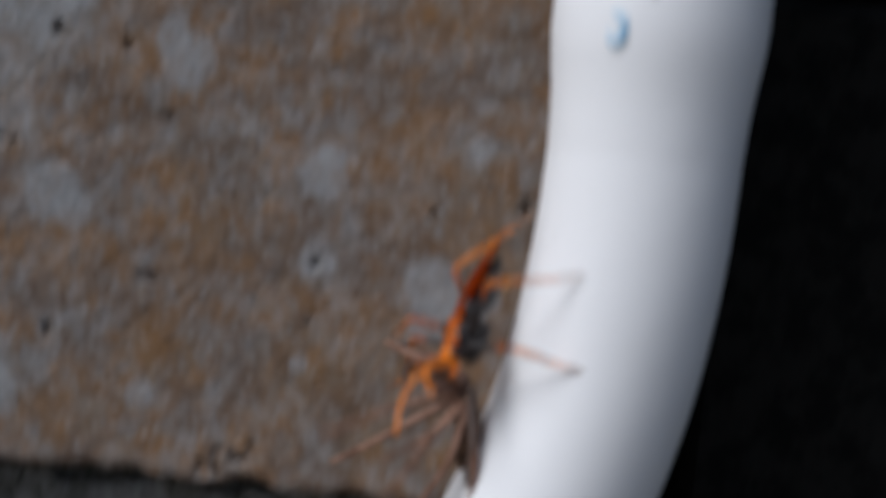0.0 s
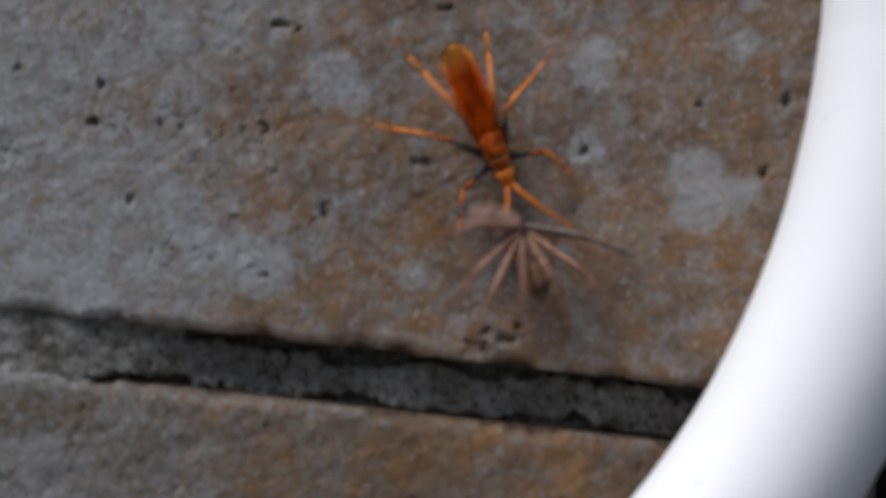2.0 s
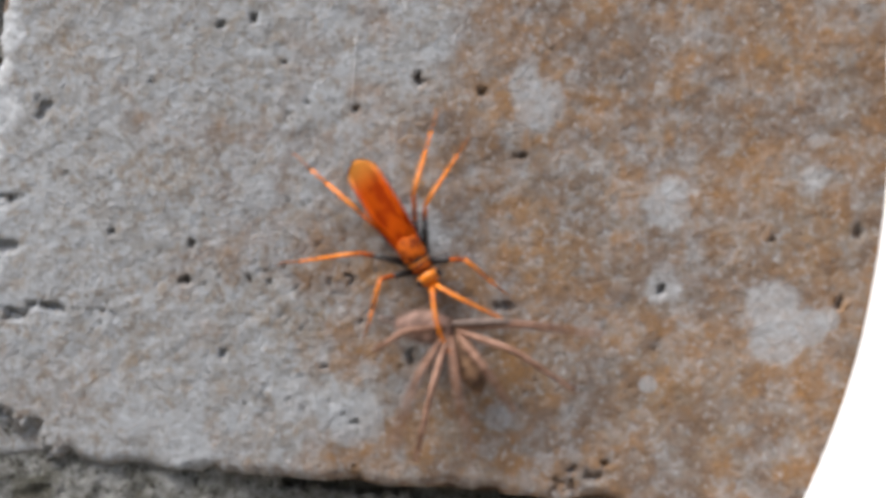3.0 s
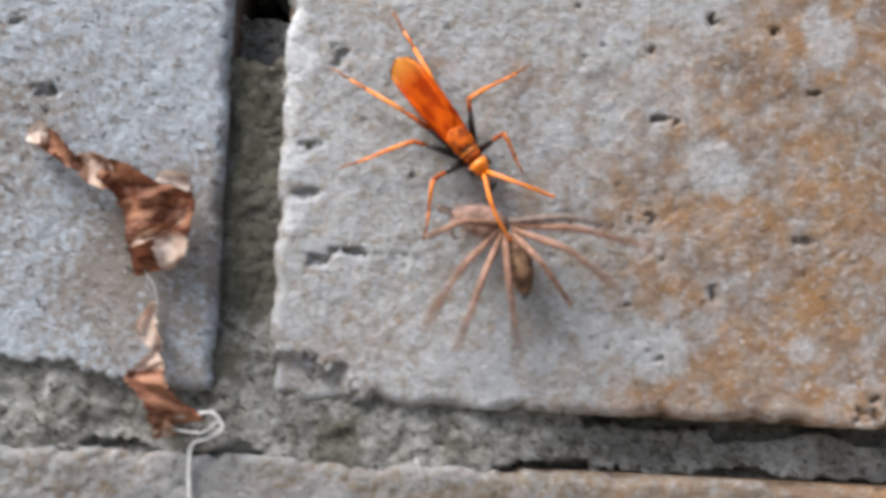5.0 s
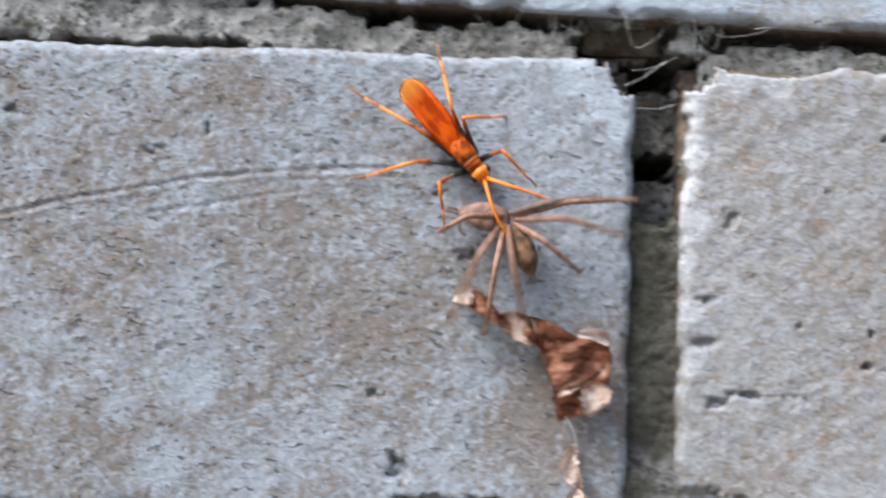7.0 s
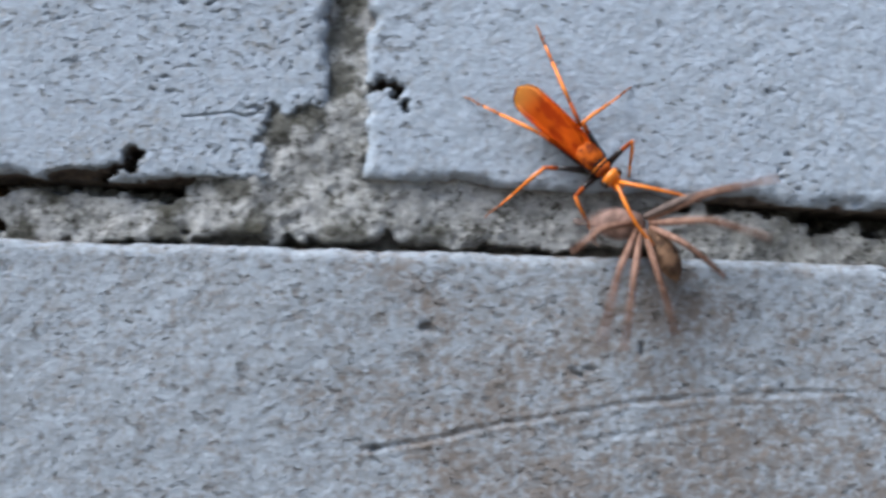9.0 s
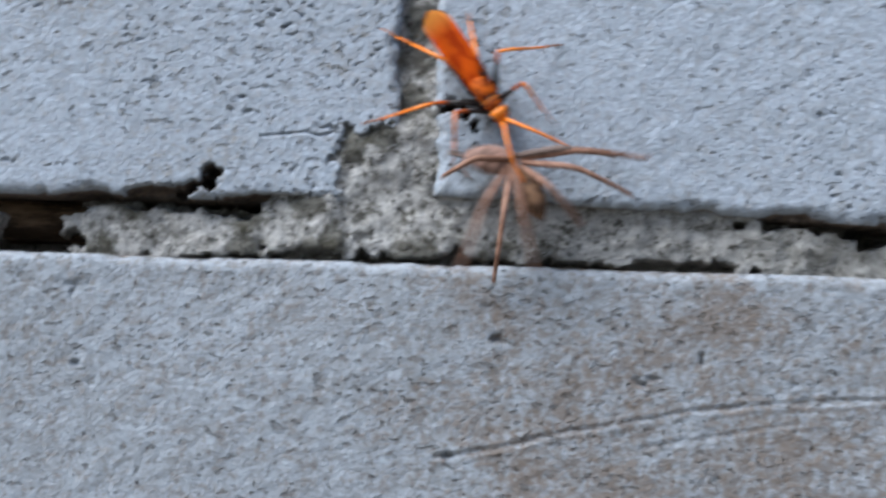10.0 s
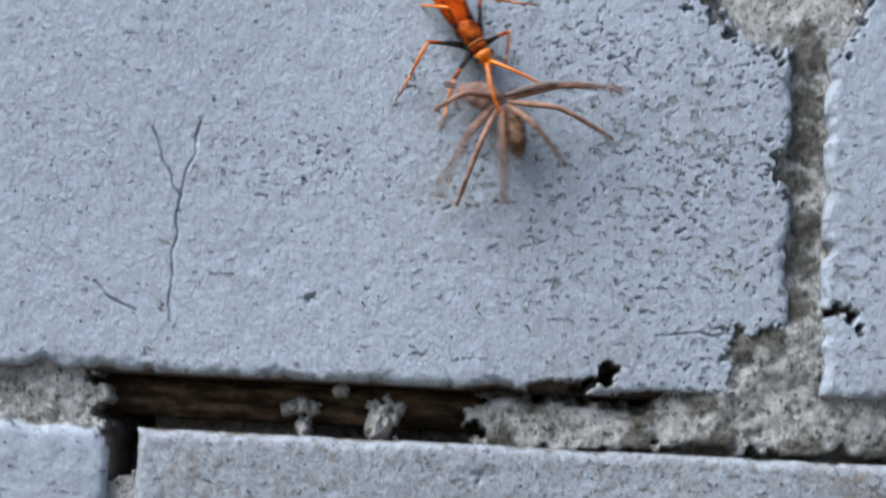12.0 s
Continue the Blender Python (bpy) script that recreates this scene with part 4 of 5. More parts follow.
def build_wasp():
    wasp = tagged(new("spider_wasp"), "bright orange spider wasp with black leg bases, dragging a spider", "wasp")
    part("abdomen", lofted([(-0.34, 0.40, 0.03, 0.03), (-0.42, 0.40, 0.10, 0.09), (-0.65, 0.36, 0.20, 0.19), (-0.95, 0.34, 0.245, 0.23), (-1.25, 0.33, 0.22, 0.20), (-1.50, 0.34, 0.14, 0.11),
                            (-1.70, 0.32, 0.07, 0.055), (-1.80, 0.31, 0.02, 0.015)]), BLACK, wasp, "glossy black abdomen under the wings")
    part("thorax", lofted([(-0.36, 0.40, 0.05, 0.05), (-0.33, 0.40, 0.13, 0.13), (-0.22, 0.39, 0.20, 0.23), (-0.05, 0.39, 0.235, 0.27), (0.10, 0.39, 0.225, 0.25), (0.20, 0.40, 0.19, 0.20), (0.28, 0.42, 0.14, 0.13), (0.36, 0.43, 0.09, 0.08)]),
         BLACK, wasp, "black thorax flanks")
    part("back_plate", lofted([(-0.40, 0.55, 0.06, 0.04), (-0.30, 0.57, 0.19, 0.075), (-0.16, 0.575, 0.215, 0.085), (-0.03, 0.575, 0.215, 0.085), (0.06, 0.565, 0.20, 0.08), (0.12, 0.54, 0.15, 0.05)]), DEEP, wasp, "deep orange back plate")
    part("shoulder_band", lofted([(0.115, 0.51, 0.15, 0.10), (0.125, 0.51, 0.195, 0.13), (0.155, 0.505, 0.19, 0.125), (0.165, 0.50, 0.14, 0.09)]), AMBER, wasp, "amber shoulder band")
    part("collar", lofted([(0.16, 0.47, 0.12, 0.10), (0.20, 0.48, 0.18, 0.135), (0.28, 0.47, 0.165, 0.125), (0.34, 0.45, 0.10, 0.08)]), RUSSET, wasp, "dark orange collar")
    part("head", lofted([(0.335, 0.44, 0.08, 0.08), (0.37, 0.44, 0.19, 0.15), (0.45, 0.43, 0.205, 0.165), (0.53, 0.41, 0.17, 0.14), (0.59, 0.38, 0.11, 0.10), (0.62, 0.36, 0.05, 0.05)]), AMBER, wasp)
    for s in (-1, 1):
        bm = bmesh.new()
        bmesh.ops.create_uvsphere(bm, u_segments=16, v_segments=10, radius=1.0, matrix=Matrix.Translation((s * 0.175, 0.455, 0.41)) @ Matrix.Diagonal((0.06, 0.095, 0.13, 1)))
        part("eye", scaled(bm), EYE, wasp, "dark oval eye")
        bm = bmesh.new()
        far = [(0.03, 0.60), (0.10, 0.75), (0.25, 1.08), (0.36, 1.45), (0.40, 1.88)] if s > 0 else [(0.03, 0.60), (0.10, 0.75), (0.29, 1.08), (0.50, 1.42), (0.69, 1.73)]
        pts = smooth_path([(s * x, y, z) for (x, y), z in zip(far, (0.44, 0.62, 0.76, 0.74, 0.62))], 6)
        tube(bm, pts, list(np.linspace(0.044, 0.026, len(pts))), 8)
        part("antenna", scaled(bm), AMBER, wasp, "long curved orange antenna")
        bm = bmesh.new()
        tube(bm, [(s * 0.07, 0.58, 0.32), (s * 0.09, 0.68, 0.28), (s * 0.02, 0.76, 0.27)], [0.035, 0.03, 0.01], 8)
        part("mandible", scaled(bm), ORANGE, wasp)
        # folded wing: a long blade from the shoulder over the abdomen
        bm = bmesh.new()
        rows = []
        for u in np.linspace(0, 1, 22):
            y = -0.03 - 1.94 * u
            outer = (0.20 + 0.09 * math.sin(math.pi * min(0.5, u * 1.1))) * math.sqrt(max(0.0, 1 - max(0.0, (u - 0.80) / 0.202) ** 2.3))
            lift = 0.585 + 0.05 * math.sin(math.pi * u) - 0.10 * u + (0.022 if s > 0 else 0.0)
            rows.append([bm.verts.new((s * (outer * v - 0.88 * outer * (1 - v) * math.sin(math.pi * min(0.5, u))), y, lift - 0.055 * (v * outer / 0.35) ** 2 + 0.006 * math.sin(9 * v + 5 * u))) for v in np.linspace(0, 1, 9)])
        for a, b in zip(rows, rows[1:]):
            for k in range(8):
                bm.faces.new((a[k], a[k + 1], b[k + 1], b[k]))
        bmesh.ops.solidify(bm, geom=bm.faces[:], thickness=0.004)
        bmesh.ops.recalc_face_normals(bm, faces=bm.faces[:])
        part("wing", scaled(bm), WING, wasp, "folded orange wing with a paler tip")
    legs = {}
    for pair, (x, y, z, a, b) in LEG_SIZES.items():
        for side in ("left", "right"):
            bm = bmesh.new()
            bmesh.ops.create_uvsphere(bm, u_segments=14, v_segments=8, radius=1.0, matrix=Matrix.Translation(((0.6 if side == "right" else -0.6) * x, y - 0.04, 0.16)) @ Matrix.Diagonal((0.10, 0.13, 0.16, 1)))
            part("leg_base", scaled(bm), BLACK, wasp, "black leg base under the thorax")
            bm = bmesh.new()
            black = {"front": 0.62, "middle": 0.70, "hind": 0.42}[pair]
            pts = [(-0.06, 0, -0.02), (0.05, 0, 0), (a * 0.45, 0, 0.012), (a * black, 0, 0.01)]
            tube(bm, pts, [0.075, 0.074, 0.056, 0.044], 10, 0)
            tube(bm, [(a * (black - 0.03), 0, 0.01), (a * (0.45 + 0.55 * black), 0, 0.008), (a, 0, 0)], [0.044, 0.041, 0.036], 10, 1)
            femur = mesh_object("leg", scaled(bm), [BLACK, RUSSET], wasp)
            tagged(femur, pair + " leg, black at its base and red-brown beyond")
            bm = bmesh.new()
            tube(bm, [(-0.01, 0, 0), (b * 0.2, 0, 0.015), (b * 0.52, 0, 0)], [0.034, 0.036, 0.028], 10)
            tube(bm, [(b * 0.52, 0, 0), (b * 0.64, 0, 0), (b * 0.75, 0, 0)], [0.026, 0.022, 0.020], 8)
            tube(bm, smooth_path([(b * 0.745, 0, 0.0), (b * 0.82, 0.012, 0.012), (b * 0.9, -0.01, 0.02), (b, 0, 0.015)], 3), list(np.linspace(0.021, 0.013, 10)), 8, 1)
            for k in range(6):
                u = b * (0.25 + 0.11 * k)
                tube(bm, [(u, 0, 0.0), (u + 0.06, 0.05 * (-1) ** k, 0.02)], [0.007, 0.002], 5)
            shin = part("shin", scaled(bm), [AMBER, FOOT], femur, "slender orange shin with a brown foot")
            legs[pair + "_" + side] = (femur, shin)
    return wasp, legs


# ---- the dragged spider: +y towards its head, the hub over the origin ----
SPIDER_LEGS = [  # root, knee and tip
    ((0.06, 0.12), (0.90, 0.12), (1.95, -0.04)), ((0.10, 0.05), (1.25, -0.02), (2.62, -0.32)), ((0.10, -0.02), (1.08, -0.40), (2.12, -1.12)), ((0.08, -0.10), (0.52, -0.62), (1.06, -1.42)),
    ((-0.10, 0.10), (-0.75, 0.26), (-1.42, 0.16)), ((-0.12, 0.02), (-0.88, -0.58), (-1.76, -1.60)), ((-0.10, -0.05), (-0.62, -0.86), (-1.26, -1.98)), ((-0.06, -0.10), (-0.20, -0.98), (-0.30, -2.08)),
]


def build_spider():
    spider = tagged(new("spider"), "limp brown spider with splayed legs, held by the wasp", "spider")
    bm = bmesh.new()
    loft(bm, body_rings([(-0.06, 0.46, 0.04, 0.04), (-0.12, 0.46, 0.09, 0.08), (-0.30, 0.45, 0.165, 0.15), (-0.62, 0.44, 0.235, 0.21), (-0.90, 0.43, 0.22, 0.19), (-1.06, 0.42, 0.15, 0.13), (-1.15, 0.41, 0.09, 0.08), (-1.19, 0.41, 0.03, 0.03)], 20))
    bmesh.ops.translate(bm, vec=(0.11, 0, 0.06), verts=bm.verts[:])
    part("abdomen", scaled(bm), SPIDER_BODY, spider, "mottled dark brown oval abdomen")
    bm = bmesh.new()
    for s in (-1, 1):
        tube(bm, [(0.11 + s * 0.03, -1.16, 0.47), (0.11 + s * 0.045, -1.24, 0.46)], [0.026, 0.013], 8)
    part("spinnerets", scaled(bm), SPIDER_BODY, spider)
    bm = bmesh.new()
    loft(bm, body_rings([(0.0, 0.44, 0.08, 0.06), (0.10, 0.45, 0.22, 0.12), (0.32, 0.45, 0.28, 0.14), (0.56, 0.45, 0.29, 0.15), (0.78, 0.44, 0.22, 0.13), (0.94, 0.43, 0.15, 0.11), (1.04, 0.42, 0.11, 0.09)], 20))
    bmesh.ops.rotate(bm, cent=(0, 0, 0), matrix=Matrix.Rotation(radians(62), 3, "Z"), verts=bm.verts[:])
    bmesh.ops.translate(bm, vec=(0.02, -0.02, 0), verts=bm.verts[:])
    front = part("head_part", scaled(bm), SPIDER_BACK, spider, "pinkish brown front body")
    for s in (-1, 1):
        bm = bmesh.new()
        tube(bm, smooth_path([(-0.86 - s * 0.06, 0.42 + s * 0.10, 0.46), (-1.02 - s * 0.08, 0.46 + s * 0.16, 0.50), (-1.04 - s * 0.06, 0.34 + s * 0.22, 0.52), (-0.92, 0.22 + s * 0.24, 0.52)], 4), [0.04] * 10 + [0.03] * 3, 8)
        part("palp", scaled(bm), SPIDER_LEG_DARK, spider)
    legs = []
    for k, (root, knee, tip) in enumerate(SPIDER_LEGS):
        bm = bmesh.new()
        rx, ry = root
        line = [(0, 0, 0), ((knee[0] - rx) * 0.5, (knee[1] - ry) * 0.5, 0.22), (knee[0] - rx, knee[1] - ry, 0.34), ((knee[0] + tip[0]) / 2 - rx, (knee[1] + tip[1]) / 2 - ry, 0.20), (tip[0] - rx, tip[1] - ry, -0.18)]
        pts = smooth_path(line, 5)
        tube(bm, pts, [float(v) for v in np.interp(np.linspace(0, 1, len(pts)), [0, 0.25, 0.5, 0.55, 0.8, 1], [0.055, 0.068, 0.058, 0.056, 0.048, 0.038])], 9)
        rng = np.random.default_rng(40 + k)
        for _ in range(40):
            p = pts[rng.integers(3, len(pts))]
            a = rng.uniform(0, 6.28)
            tube(bm, [p, p + Vector((0.09 * math.cos(a), 0.09 * math.sin(a), rng.uniform(0.0, 0.06)))], [0.006, 0.002], 4)
        leg = part("leg", scaled(bm), SPIDER_LEG_DARK if k == 0 else SPIDER_LEG, spider, "hairy brown leg")
        leg.location = (rx * SIZE, ry * SIZE, 0.54 * SIZE)
        legs.append((leg, root))
    return spider, front, legs


wasp, wasp_legs = build_wasp()
spider, spider_front, spider_legs = build_spider()


# ---- motion: rows of seconds, place, heading on the wall in degrees and roll ----
WASP_ROWS = [
    (0, 0.12440, -0.02100, 0.54790, -109.8, 80.0, 44.0),
    (0.3, 0.12300, -0.01678, 0.54250, -102.0, 66.0, 48.0),
    (0.5, 0.12080, -0.01150, 0.54190, -88.0, 40.0, 52.0),
    (0.7, 0.11720, -0.00500, 0.54600, -78.0, 22.0, 24.0),
    (1, 0.11295, -0.00001, 0.54470, -83.2, 5.0, -5.0),
    (1.2, 0.10860, 0.00000, 0.54560, -76.1, 0.0, -16.0),
    (1.5, 0.10490, 0.00000, 0.54640, -64.5, 0.0, -20.0),
    (1.7, 0.09650, 0.00000, 0.55210, -59.3, 0.0, -18.0),
    (2, 0.08901, 0.00000, 0.55379, -59.8, 0.0, -15.0),
    (2.2, 0.08442, 0.00000, 0.55335, -56.7, 0.0, -12.0),
    (2.5, 0.08248, 0.00000, 0.55579, -51.8, 0.0, -8.0),
    (2.7, 0.07686, 0.00000, 0.55715, -53.3, 0.0, -5.0),
    (4.3, 0.03894, 0.00000, 0.55313, -53.1, 0.0, 0.0),
    (4.5, 0.03874, 0.00000, 0.55433, -55.3, 0.0, 0.0),
    (4.8, 0.03228, 0.00000, 0.56044, -51.1, 0.0, 0.0),
    (5, 0.03027, 0.00000, 0.56153, -49.0, 0.0, 0.0),
    (5.2, 0.02279, 0.00000, 0.56519, -47.4, 0.0, 0.0),
    (5.5, 0.01481, 0.00000, 0.56966, -45.9, 0.0, 0.0),
    (5.8, 0.00876, 0.00000, 0.57093, -47.4, 0.0, 0.0),
    (6, 0.00549, 0.00000, 0.57059, -48.7, 0.0, 0.0),
    (6.2, -0.00066, 0.00000, 0.57577, -43.3, 0.0, 0.0),
    (6.5, -0.00618, 0.00000, 0.57784, -42.6, 0.0, 0.0),
    (6.7, -0.01611, 0.00000, 0.57831, -46.4, 0.0, 0.0),
    (8.3, -0.06906, 0.00000, 0.61185, -51.1, 0.0, 0.0),
    (8.5, -0.07111, 0.00000, 0.61085, -50.1, 0.0, 0.0),
    (8.8, -0.07681, 0.00000, 0.61276, -43.9, 0.0, 0.0),
    (9, -0.08195, 0.00000, 0.61392, -41.9, 0.0, 0.0),
    (9.2, -0.08729, 0.00000, 0.61679, -44.0, 0.0, 0.0),
    (9.5, -0.09676, 0.00000, 0.62067, -51.7, 0.0, 0.0),
    (9.7, -0.10179, 0.00000, 0.62335, -49.9, 0.0, 0.0),
    (10, -0.10890, 0.00000, 0.62640, -53.7, 0.0, 0.0),
    (10.5, -0.12563, 0.00000, 0.63533, -46.4, 0.0, 0.0),
    (10.8, -0.13774, 0.00000, 0.64207, -50.3, 0.0, 0.0),
    (11, -0.14384, 0.00000, 0.64596, -55.9, 0.0, 0.0),
    (11.2, -0.15082, 0.00000, 0.65159, -55.3, 0.0, 0.0),
    (11.5, -0.15740, 0.00000, 0.65412, -53.1, 0.0, 0.0),
    (11.8, -0.16916, 0.00000, 0.66157, -54.1, 0.0, 0.0),
    (12, -0.17676, 0.00000, 0.66713, -54.8, 0.0, 0.0),
]
SPIDER_ROWS = [
    (0, 0.12295, -0.01228, 0.54181, 87.4),
    (0.3, 0.12245, -0.0185, 0.53315, 108.0),
    (0.5, 0.12010, -0.0190, 0.53330, 122.0),
    (0.7, 0.11770, -0.00641, 0.53613, 106.0),
    (1, 0.11335, 0.00000, 0.53433, 108.8),
    (1.2, 0.11029, 0.00001, 0.53449, 107.4),
    (1.5, 0.10844, 0.00000, 0.53443, 105.4),
    (1.7, 0.10083, 0.00000, 0.54033, 105.1),
    (2, 0.09460, 0.00000, 0.54234, 104.8),
    (2.2, 0.09046, 0.00000, 0.54239, 109.2),
    (2.5, 0.08916, 0.00000, 0.54561, 115.7),
    (2.7, 0.08346, 0.00000, 0.54693, 114.7),
    (4.3, 0.04492, -0.00000, 0.54254, 107.3),
    (4.5, 0.04464, -0.00000, 0.54372, 106.4),
    (4.8, 0.03864, -0.00000, 0.54924, 104.7),
    (5, 0.03694, -0.00000, 0.54995, 103.6),
    (5.2, 0.02948, -0.00000, 0.55422, 107.4),
    (5.5, 0.02155, -0.00000, 0.55959, 113.1),
    (5.8, 0.01459, -0.00000, 0.56087, 113.0),
    (6, 0.01072, -0.00000, 0.56054, 112.8),
    (6.2, 0.00576, -0.00000, 0.56599, 110.3),
    (6.5, 0.00201, -0.00000, 0.56847, 106.6),
    (6.7, -0.00818, -0.00000, 0.56878, 107.5),
    (8.3, -0.06320, -0.00000, 0.60103, 114.7),
    (8.5, -0.06478, -0.00000, 0.60125, 109.6),
    (8.8, -0.06967, -0.00000, 0.60334, 114.4),
    (9, -0.07429, -0.00000, 0.60462, 117.6),
    (9.2, -0.07985, -0.00000, 0.60702, 112.1),
    (9.5, -0.08968, -0.00000, 0.61018, 104.0),
    (9.7, -0.09551, -0.00000, 0.61256, 106.9),
    (10, -0.10412, -0.00000, 0.61581, 111.2),
    (10.5, -0.11803, -0.00000, 0.62594, 105.2),
    (10.8, -0.13138, -0.00000, 0.63183, 104.2),
    (11, -0.13831, -0.00000, 0.63515, 103.5),
    (11.2, -0.14486, -0.00000, 0.64115, 102.0),
    (11.5, -0.15079, -0.00000, 0.64425, 99.7),
    (11.8, -0.16311, -0.00000, 0.65117, 101.9),
    (12, -0.17108, -0.00000, 0.65637, 103.4),
]
# turn of the thigh about the body's axes and bend of the knee, in degrees
LEG_ROWS = {
    'front_left': [(0, 7, 56, -164, 21), (0.5, -12, -9, 146, 52), (1, -59, -28, -153, 110), (1.5, -46, -12, 157, 43), (2, -49, -25, 169, 73), (2.5, -51, -43, 166, 102), (2.7, -40, -27, 148, 67), (4.3, -51, -23, 173, 71), (4.5, -49, -14, 169, 50), (5, -54, -42, 172, 119), (5.5, -53, -39, 171, 100), (6, -47, -21, 164, 64), (6.5, -38, -51, 142, 123), (6.7, -44, -51, 150, 111), (8.3, -46, -31, 159, 79), (8.5, -44, -32, 155, 79), (9, -53, -35, 174, 142), (9.5, -43, -21, 153, 59), (10, -56, -41, 177, 105), (10.5, -50, -33, 169, 152), (11, -42, -33, 150, 80), (11.5, -53, -40, 172, 127), (12, -51, -41, 166, 133)],
    'middle_left': [(0, 12, -20, -151, 76), (0.5, 30, -67, -173, 100), (1, -42, -5, -147, 34), (1.5, -42, -4, -151, 21), (2, -45, -33, -109, 76), (2.5, -56, -32, -140, 87), (2.7, -43, -25, -121, 62), (4.3, -38, -10, -132, 30), (4.5, -27, -7, -117, 21), (5, -54, -33, -122, 86), (5.5, -60, -42, -98, 109), (6, -34, -6, -128, 21), (6.4, -60, -36, -134, 105), (6.467, -61, -37, -145, 110), (6.533, -62, -39, -88, 118), (6.6, -61, -39, -104, 122), (6.7, -60, -39, -110, 124), (8.3, -50, -49, -83, 102), (8.5, -26, -19, -108, 42), (9, -61, -41, -102, 108), (9.5, -32, -20, -114, 46), (10, -59, -35, -128, 95), (10.5, -61, -38, -114, 100), (11, -52, -32, -121, 82), (11.5, -54, -36, -112, 90), (12, -63, -38, -121, 109)],
    'hind_left': [(0, 32, -55, -142, 86), (0.5, 16, -44, -157, 51), (1, -4, -8, -98, 21), (1.5, 1, -10, -89, 21), (2, -10, -43, -99, 75), (2.5, -20, -50, -104, 87), (2.7, -23, -41, -116, 75), (4.3, -13, -8, -118, 21), (4.5, -13, -28, -110, 52), (5, -3, -8, -97, 21), (5.5, -19, -56, -98, 95), (6, -19, -56, -97, 95), (6.5, -19, -41, -109, 74), (6.7, -15, -40, -106, 71), (8.3, -20, -59, -95, 99), (8.5, -6, -8, -102, 21), (9, -10, -8, -111, 21), (9.5, -13, -54, -96, 91), (10, -19, -62, -92, 111), (10.5, -14, -47, -101, 82), (11, -17, -49, -102, 84), (11.5, -16, -49, -101, 85), (12, -21, -60, -94, 123)],
    'front_right': [(0, -1, -26, -3, 21), (0.5, -2, -23, -4, 58), (1, 56, -37, -1, 145), (1.5, 53, -21, -6, 70), (2, 48, -24, 16, 68), (2.5, 60, -32, -17, 126), (2.7, 61, -33, -21, 103), (4.3, 43, -7, 34, 30), (4.5, 37, -4, 48, 21), (5, 53, -19, -7, 64), (5.5, 42, -3, 39, 21), (6, 57, -27, -18, 148), (6.5, 51, -14, -6, 51), (6.7, 55, -24, -11, 77), (8.3, 60, -32, -18, 99), (8.5, 50, -26, 11, 76), (9, 55, -33, 0, 93), (9.5, 50, -17, 5, 58), (10, 60, -29, -25, 95), (10.5, 47, -22, 18, 64), (11, 60, -37, -11, 105), (11.5, 54, -22, -7, 72), (12, 46, -2, 27, 21)],
    'middle_right': [(0, -9, -45, -12, 59), (0.5, -18, -46, -26, 51), (1, 59, -35, -54, 84), (1.5, 40, -41, -86, 85), (2, 37, -5, -46, 21), (2.5, 38, -37, -80, 77), (2.7, 36, -15, -56, 39), (4.3, 43, -4, -27, 21), (4.5, 44, -4, -23, 21), (5, 42, -20, -53, 51), (5.5, 41, -29, -68, 68), (6, 36, -6, -48, 21), (6.5, 35, -6, -50, 21), (6.7, 38, -5, -44, 21), (8.3, 60, -36, -60, 98), (8.5, 43, -21, -53, 55), (9, 45, -21, -47, 57), (9.5, 55, -33, -56, 88), (10, 41, -5, -33, 21), (10.5, 40, -5, -37, 21), (11, 43, -23, -56, 58), (11.5, 36, -6, -49, 21), (12, 53, -27, -30, 75)],
    'hind_right': [(0, -13, -56, -11, 62), (0.5, -25, -44, -47, 21), (1, 12, -11, -66, 21), (1.5, 12, -9, -66, 21), (2, 9, -33, -79, 60), (2.5, 5, -9, -79, 21), (2.7, 7, -9, -76, 21), (4.3, 3, -8, -85, 21), (4.5, 1, -8, -89, 21), (5, 8, -9, -73, 21), (5.5, 4, -23, -84, 44), (6, 2, -45, -88, 77), (6.5, 8, -8, -74, 21), (6.7, 8, -9, -74, 21), (8.3, 9, -37, -80, 65), (8.5, 9, -59, -88, 97), (9, 6, -19, -79, 38), (9.5, 8, -30, -79, 55), (10, 11, -37, -78, 67), (10.5, 8, -9, -74, 21), (11, 12, -62, -89, 102), (11.5, 19, -59, -85, 99), (12, 14, -62, -88, 122)],
}


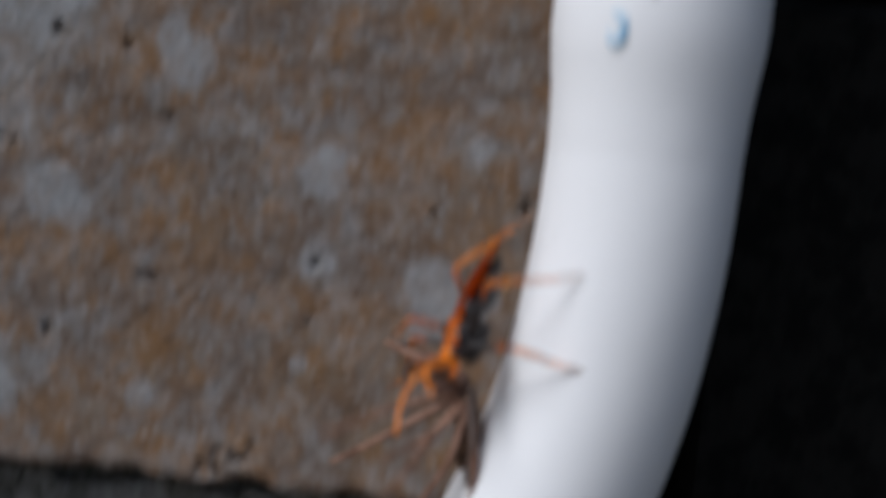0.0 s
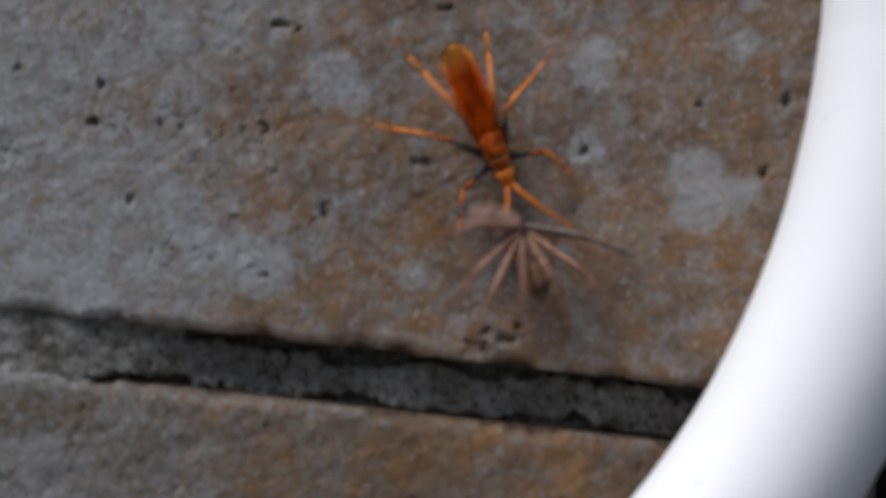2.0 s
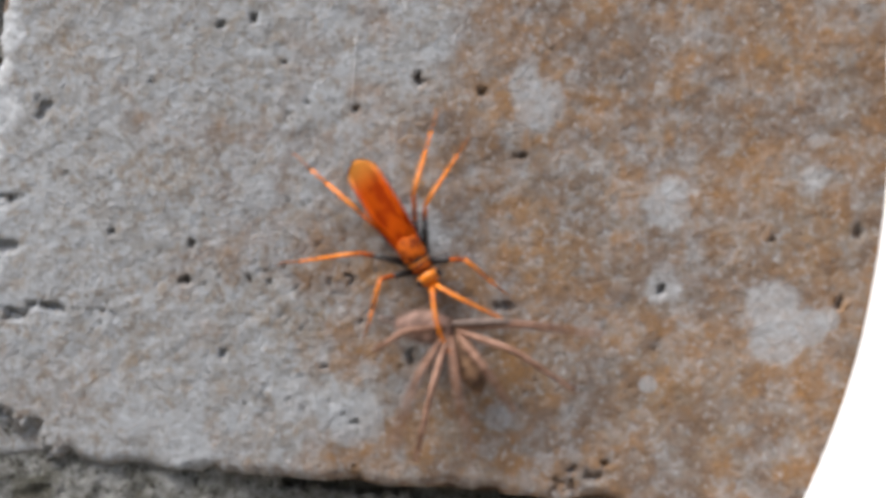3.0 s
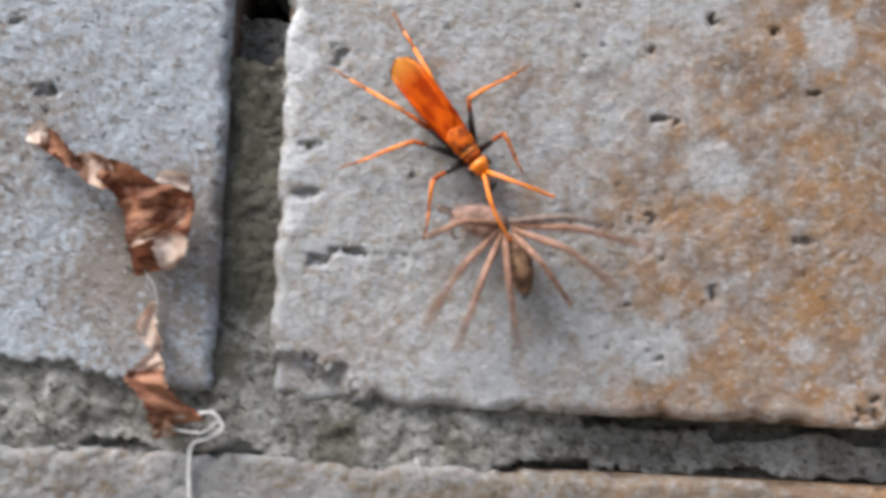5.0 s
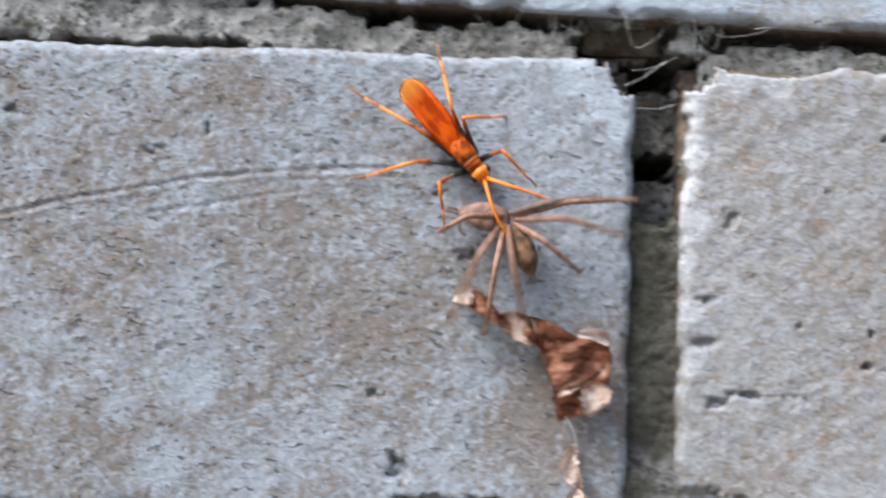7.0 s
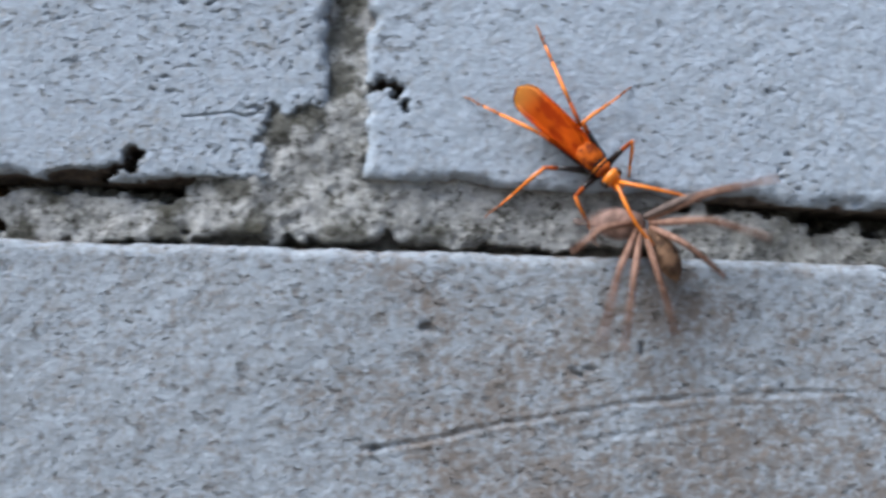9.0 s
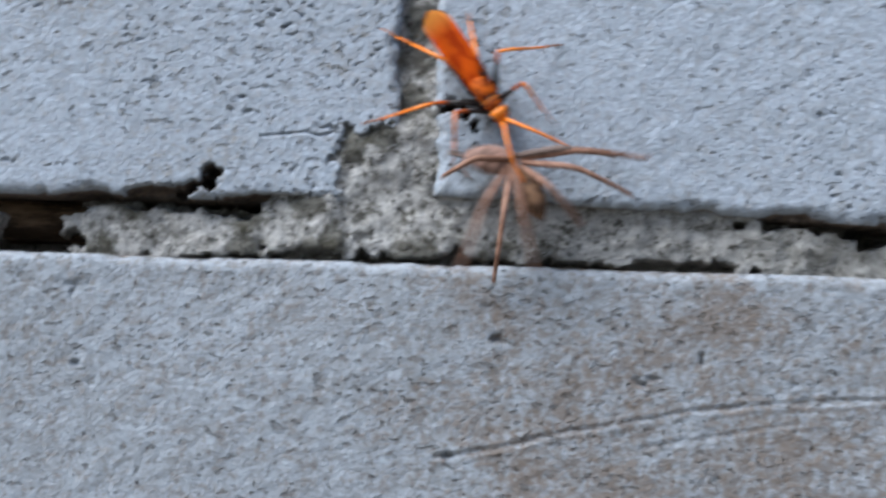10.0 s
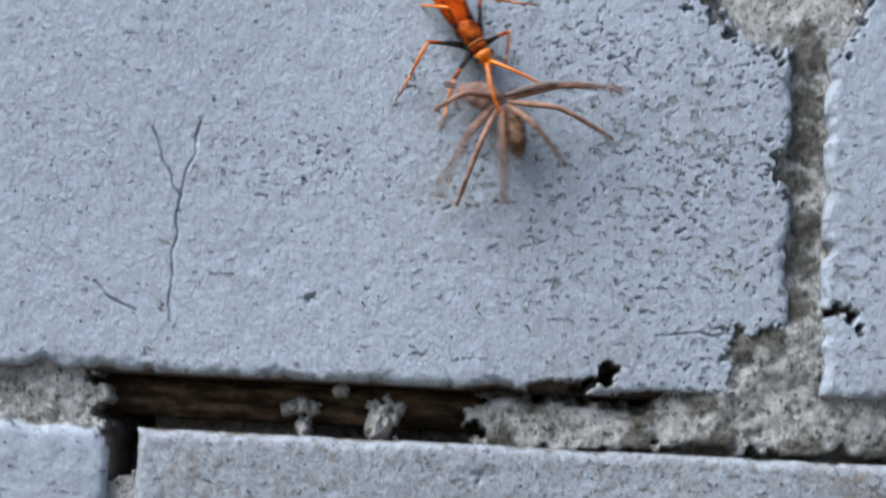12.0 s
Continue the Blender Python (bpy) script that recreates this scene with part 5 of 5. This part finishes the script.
def on_wall(x, y, z, heading, roll=0.0, pitch=0.0):
    """The pose of a thing on the wall: its y axis along the heading, its z axis out of the wall."""
    a = radians(heading)
    ahead, out = Vector((math.cos(a), 0, math.sin(a))), Vector((0, -1, 0))
    right = ahead.cross(out)
    turn = Matrix((right, ahead, out)).transposed().to_4x4()
    return Matrix.Translation((x, y, z)) @ turn @ pose(0, 0, 0, pitch, 0, 0) @ pose(0, 0, 0, 0, roll, 0)


def motions():
    walk(wasp, [(t, on_wall(*row)) for t, *row in WASP_ROWS])
    walk(spider, [(t, on_wall(*row)) for t, *row in SPIDER_ROWS])
    for key, rows in LEG_ROWS.items():
        pair, side = key.split("_")
        x, y, z, a, b = (v * SIZE for v in LEG_SIZES[pair])
        femur, shin = wasp_legs[key]
        sign = 1 if side == "right" else -1
        walk(femur, [(t, pose(x * sign, y, z, rx, ry, rz)) for t, rx, ry, rz, knee in rows])
        walk(shin, [(t, pose(a, 0, 0, 0, knee, 0)) for t, rx, ry, rz, knee in rows])
    def swung(t, k):
        """How far the legs trail round, in degrees, while the spider is hauled off the pipe."""
        if k < 4:
            return float(np.interp(t, [0, 0.5, 1.0, 1.5, 2.0, 2.5, 4.5, 5.5, 6.5, 9.0, 9.5, 10.0, 10.5, 12.0], [80, 124, 50, 33, 22, 18, 12, 8, 0, 3, 7, 10, 3, 0]))
        return float(np.interp(t, [0, 0.5, 0.9, 1.1], [20, 70, 5, 0]))

    def calm(t):
        """The spider is shaken harder in the middle of the haul than towards its end."""
        return float(np.interp(t, [0, 1.0, 2.5, 6.5, 8.5, 9.5, 11.5, 12.0], [0.8, 0.6, 1.0, 0.95, 0.9, 0.55, 0.7, 0.4]))

    walk(spider_front, [(0.05 * n, pose(0, 0, 0, 0, 0, 24.0 * calm(0.05 * n) * math.sin(math.pi / 2 * n))) for n in range(int(SECONDS * 20) + 1)])
    for k, (leg, root) in enumerate(spider_legs):
        rng = np.random.default_rng(300 + k)
        shake = float(rng.uniform(7.0, 9.5) if k < 4 else rng.uniform(9.0, 13.0)) * (-1) ** k
        rows = [(0.05 * n, pose(root[0] * SIZE, root[1] * SIZE, 0.54 * SIZE, 0, float(rng.normal(0, 1.0)), 3.0 * math.sin(0.21 * n + 1.7 * k) + shake * calm(0.05 * n) * math.sin(math.pi / 2 * n) - swung(0.05 * n, k)))
                for n in range(int(SECONDS * 20) + 1)]
        walk(leg, rows)


motions()
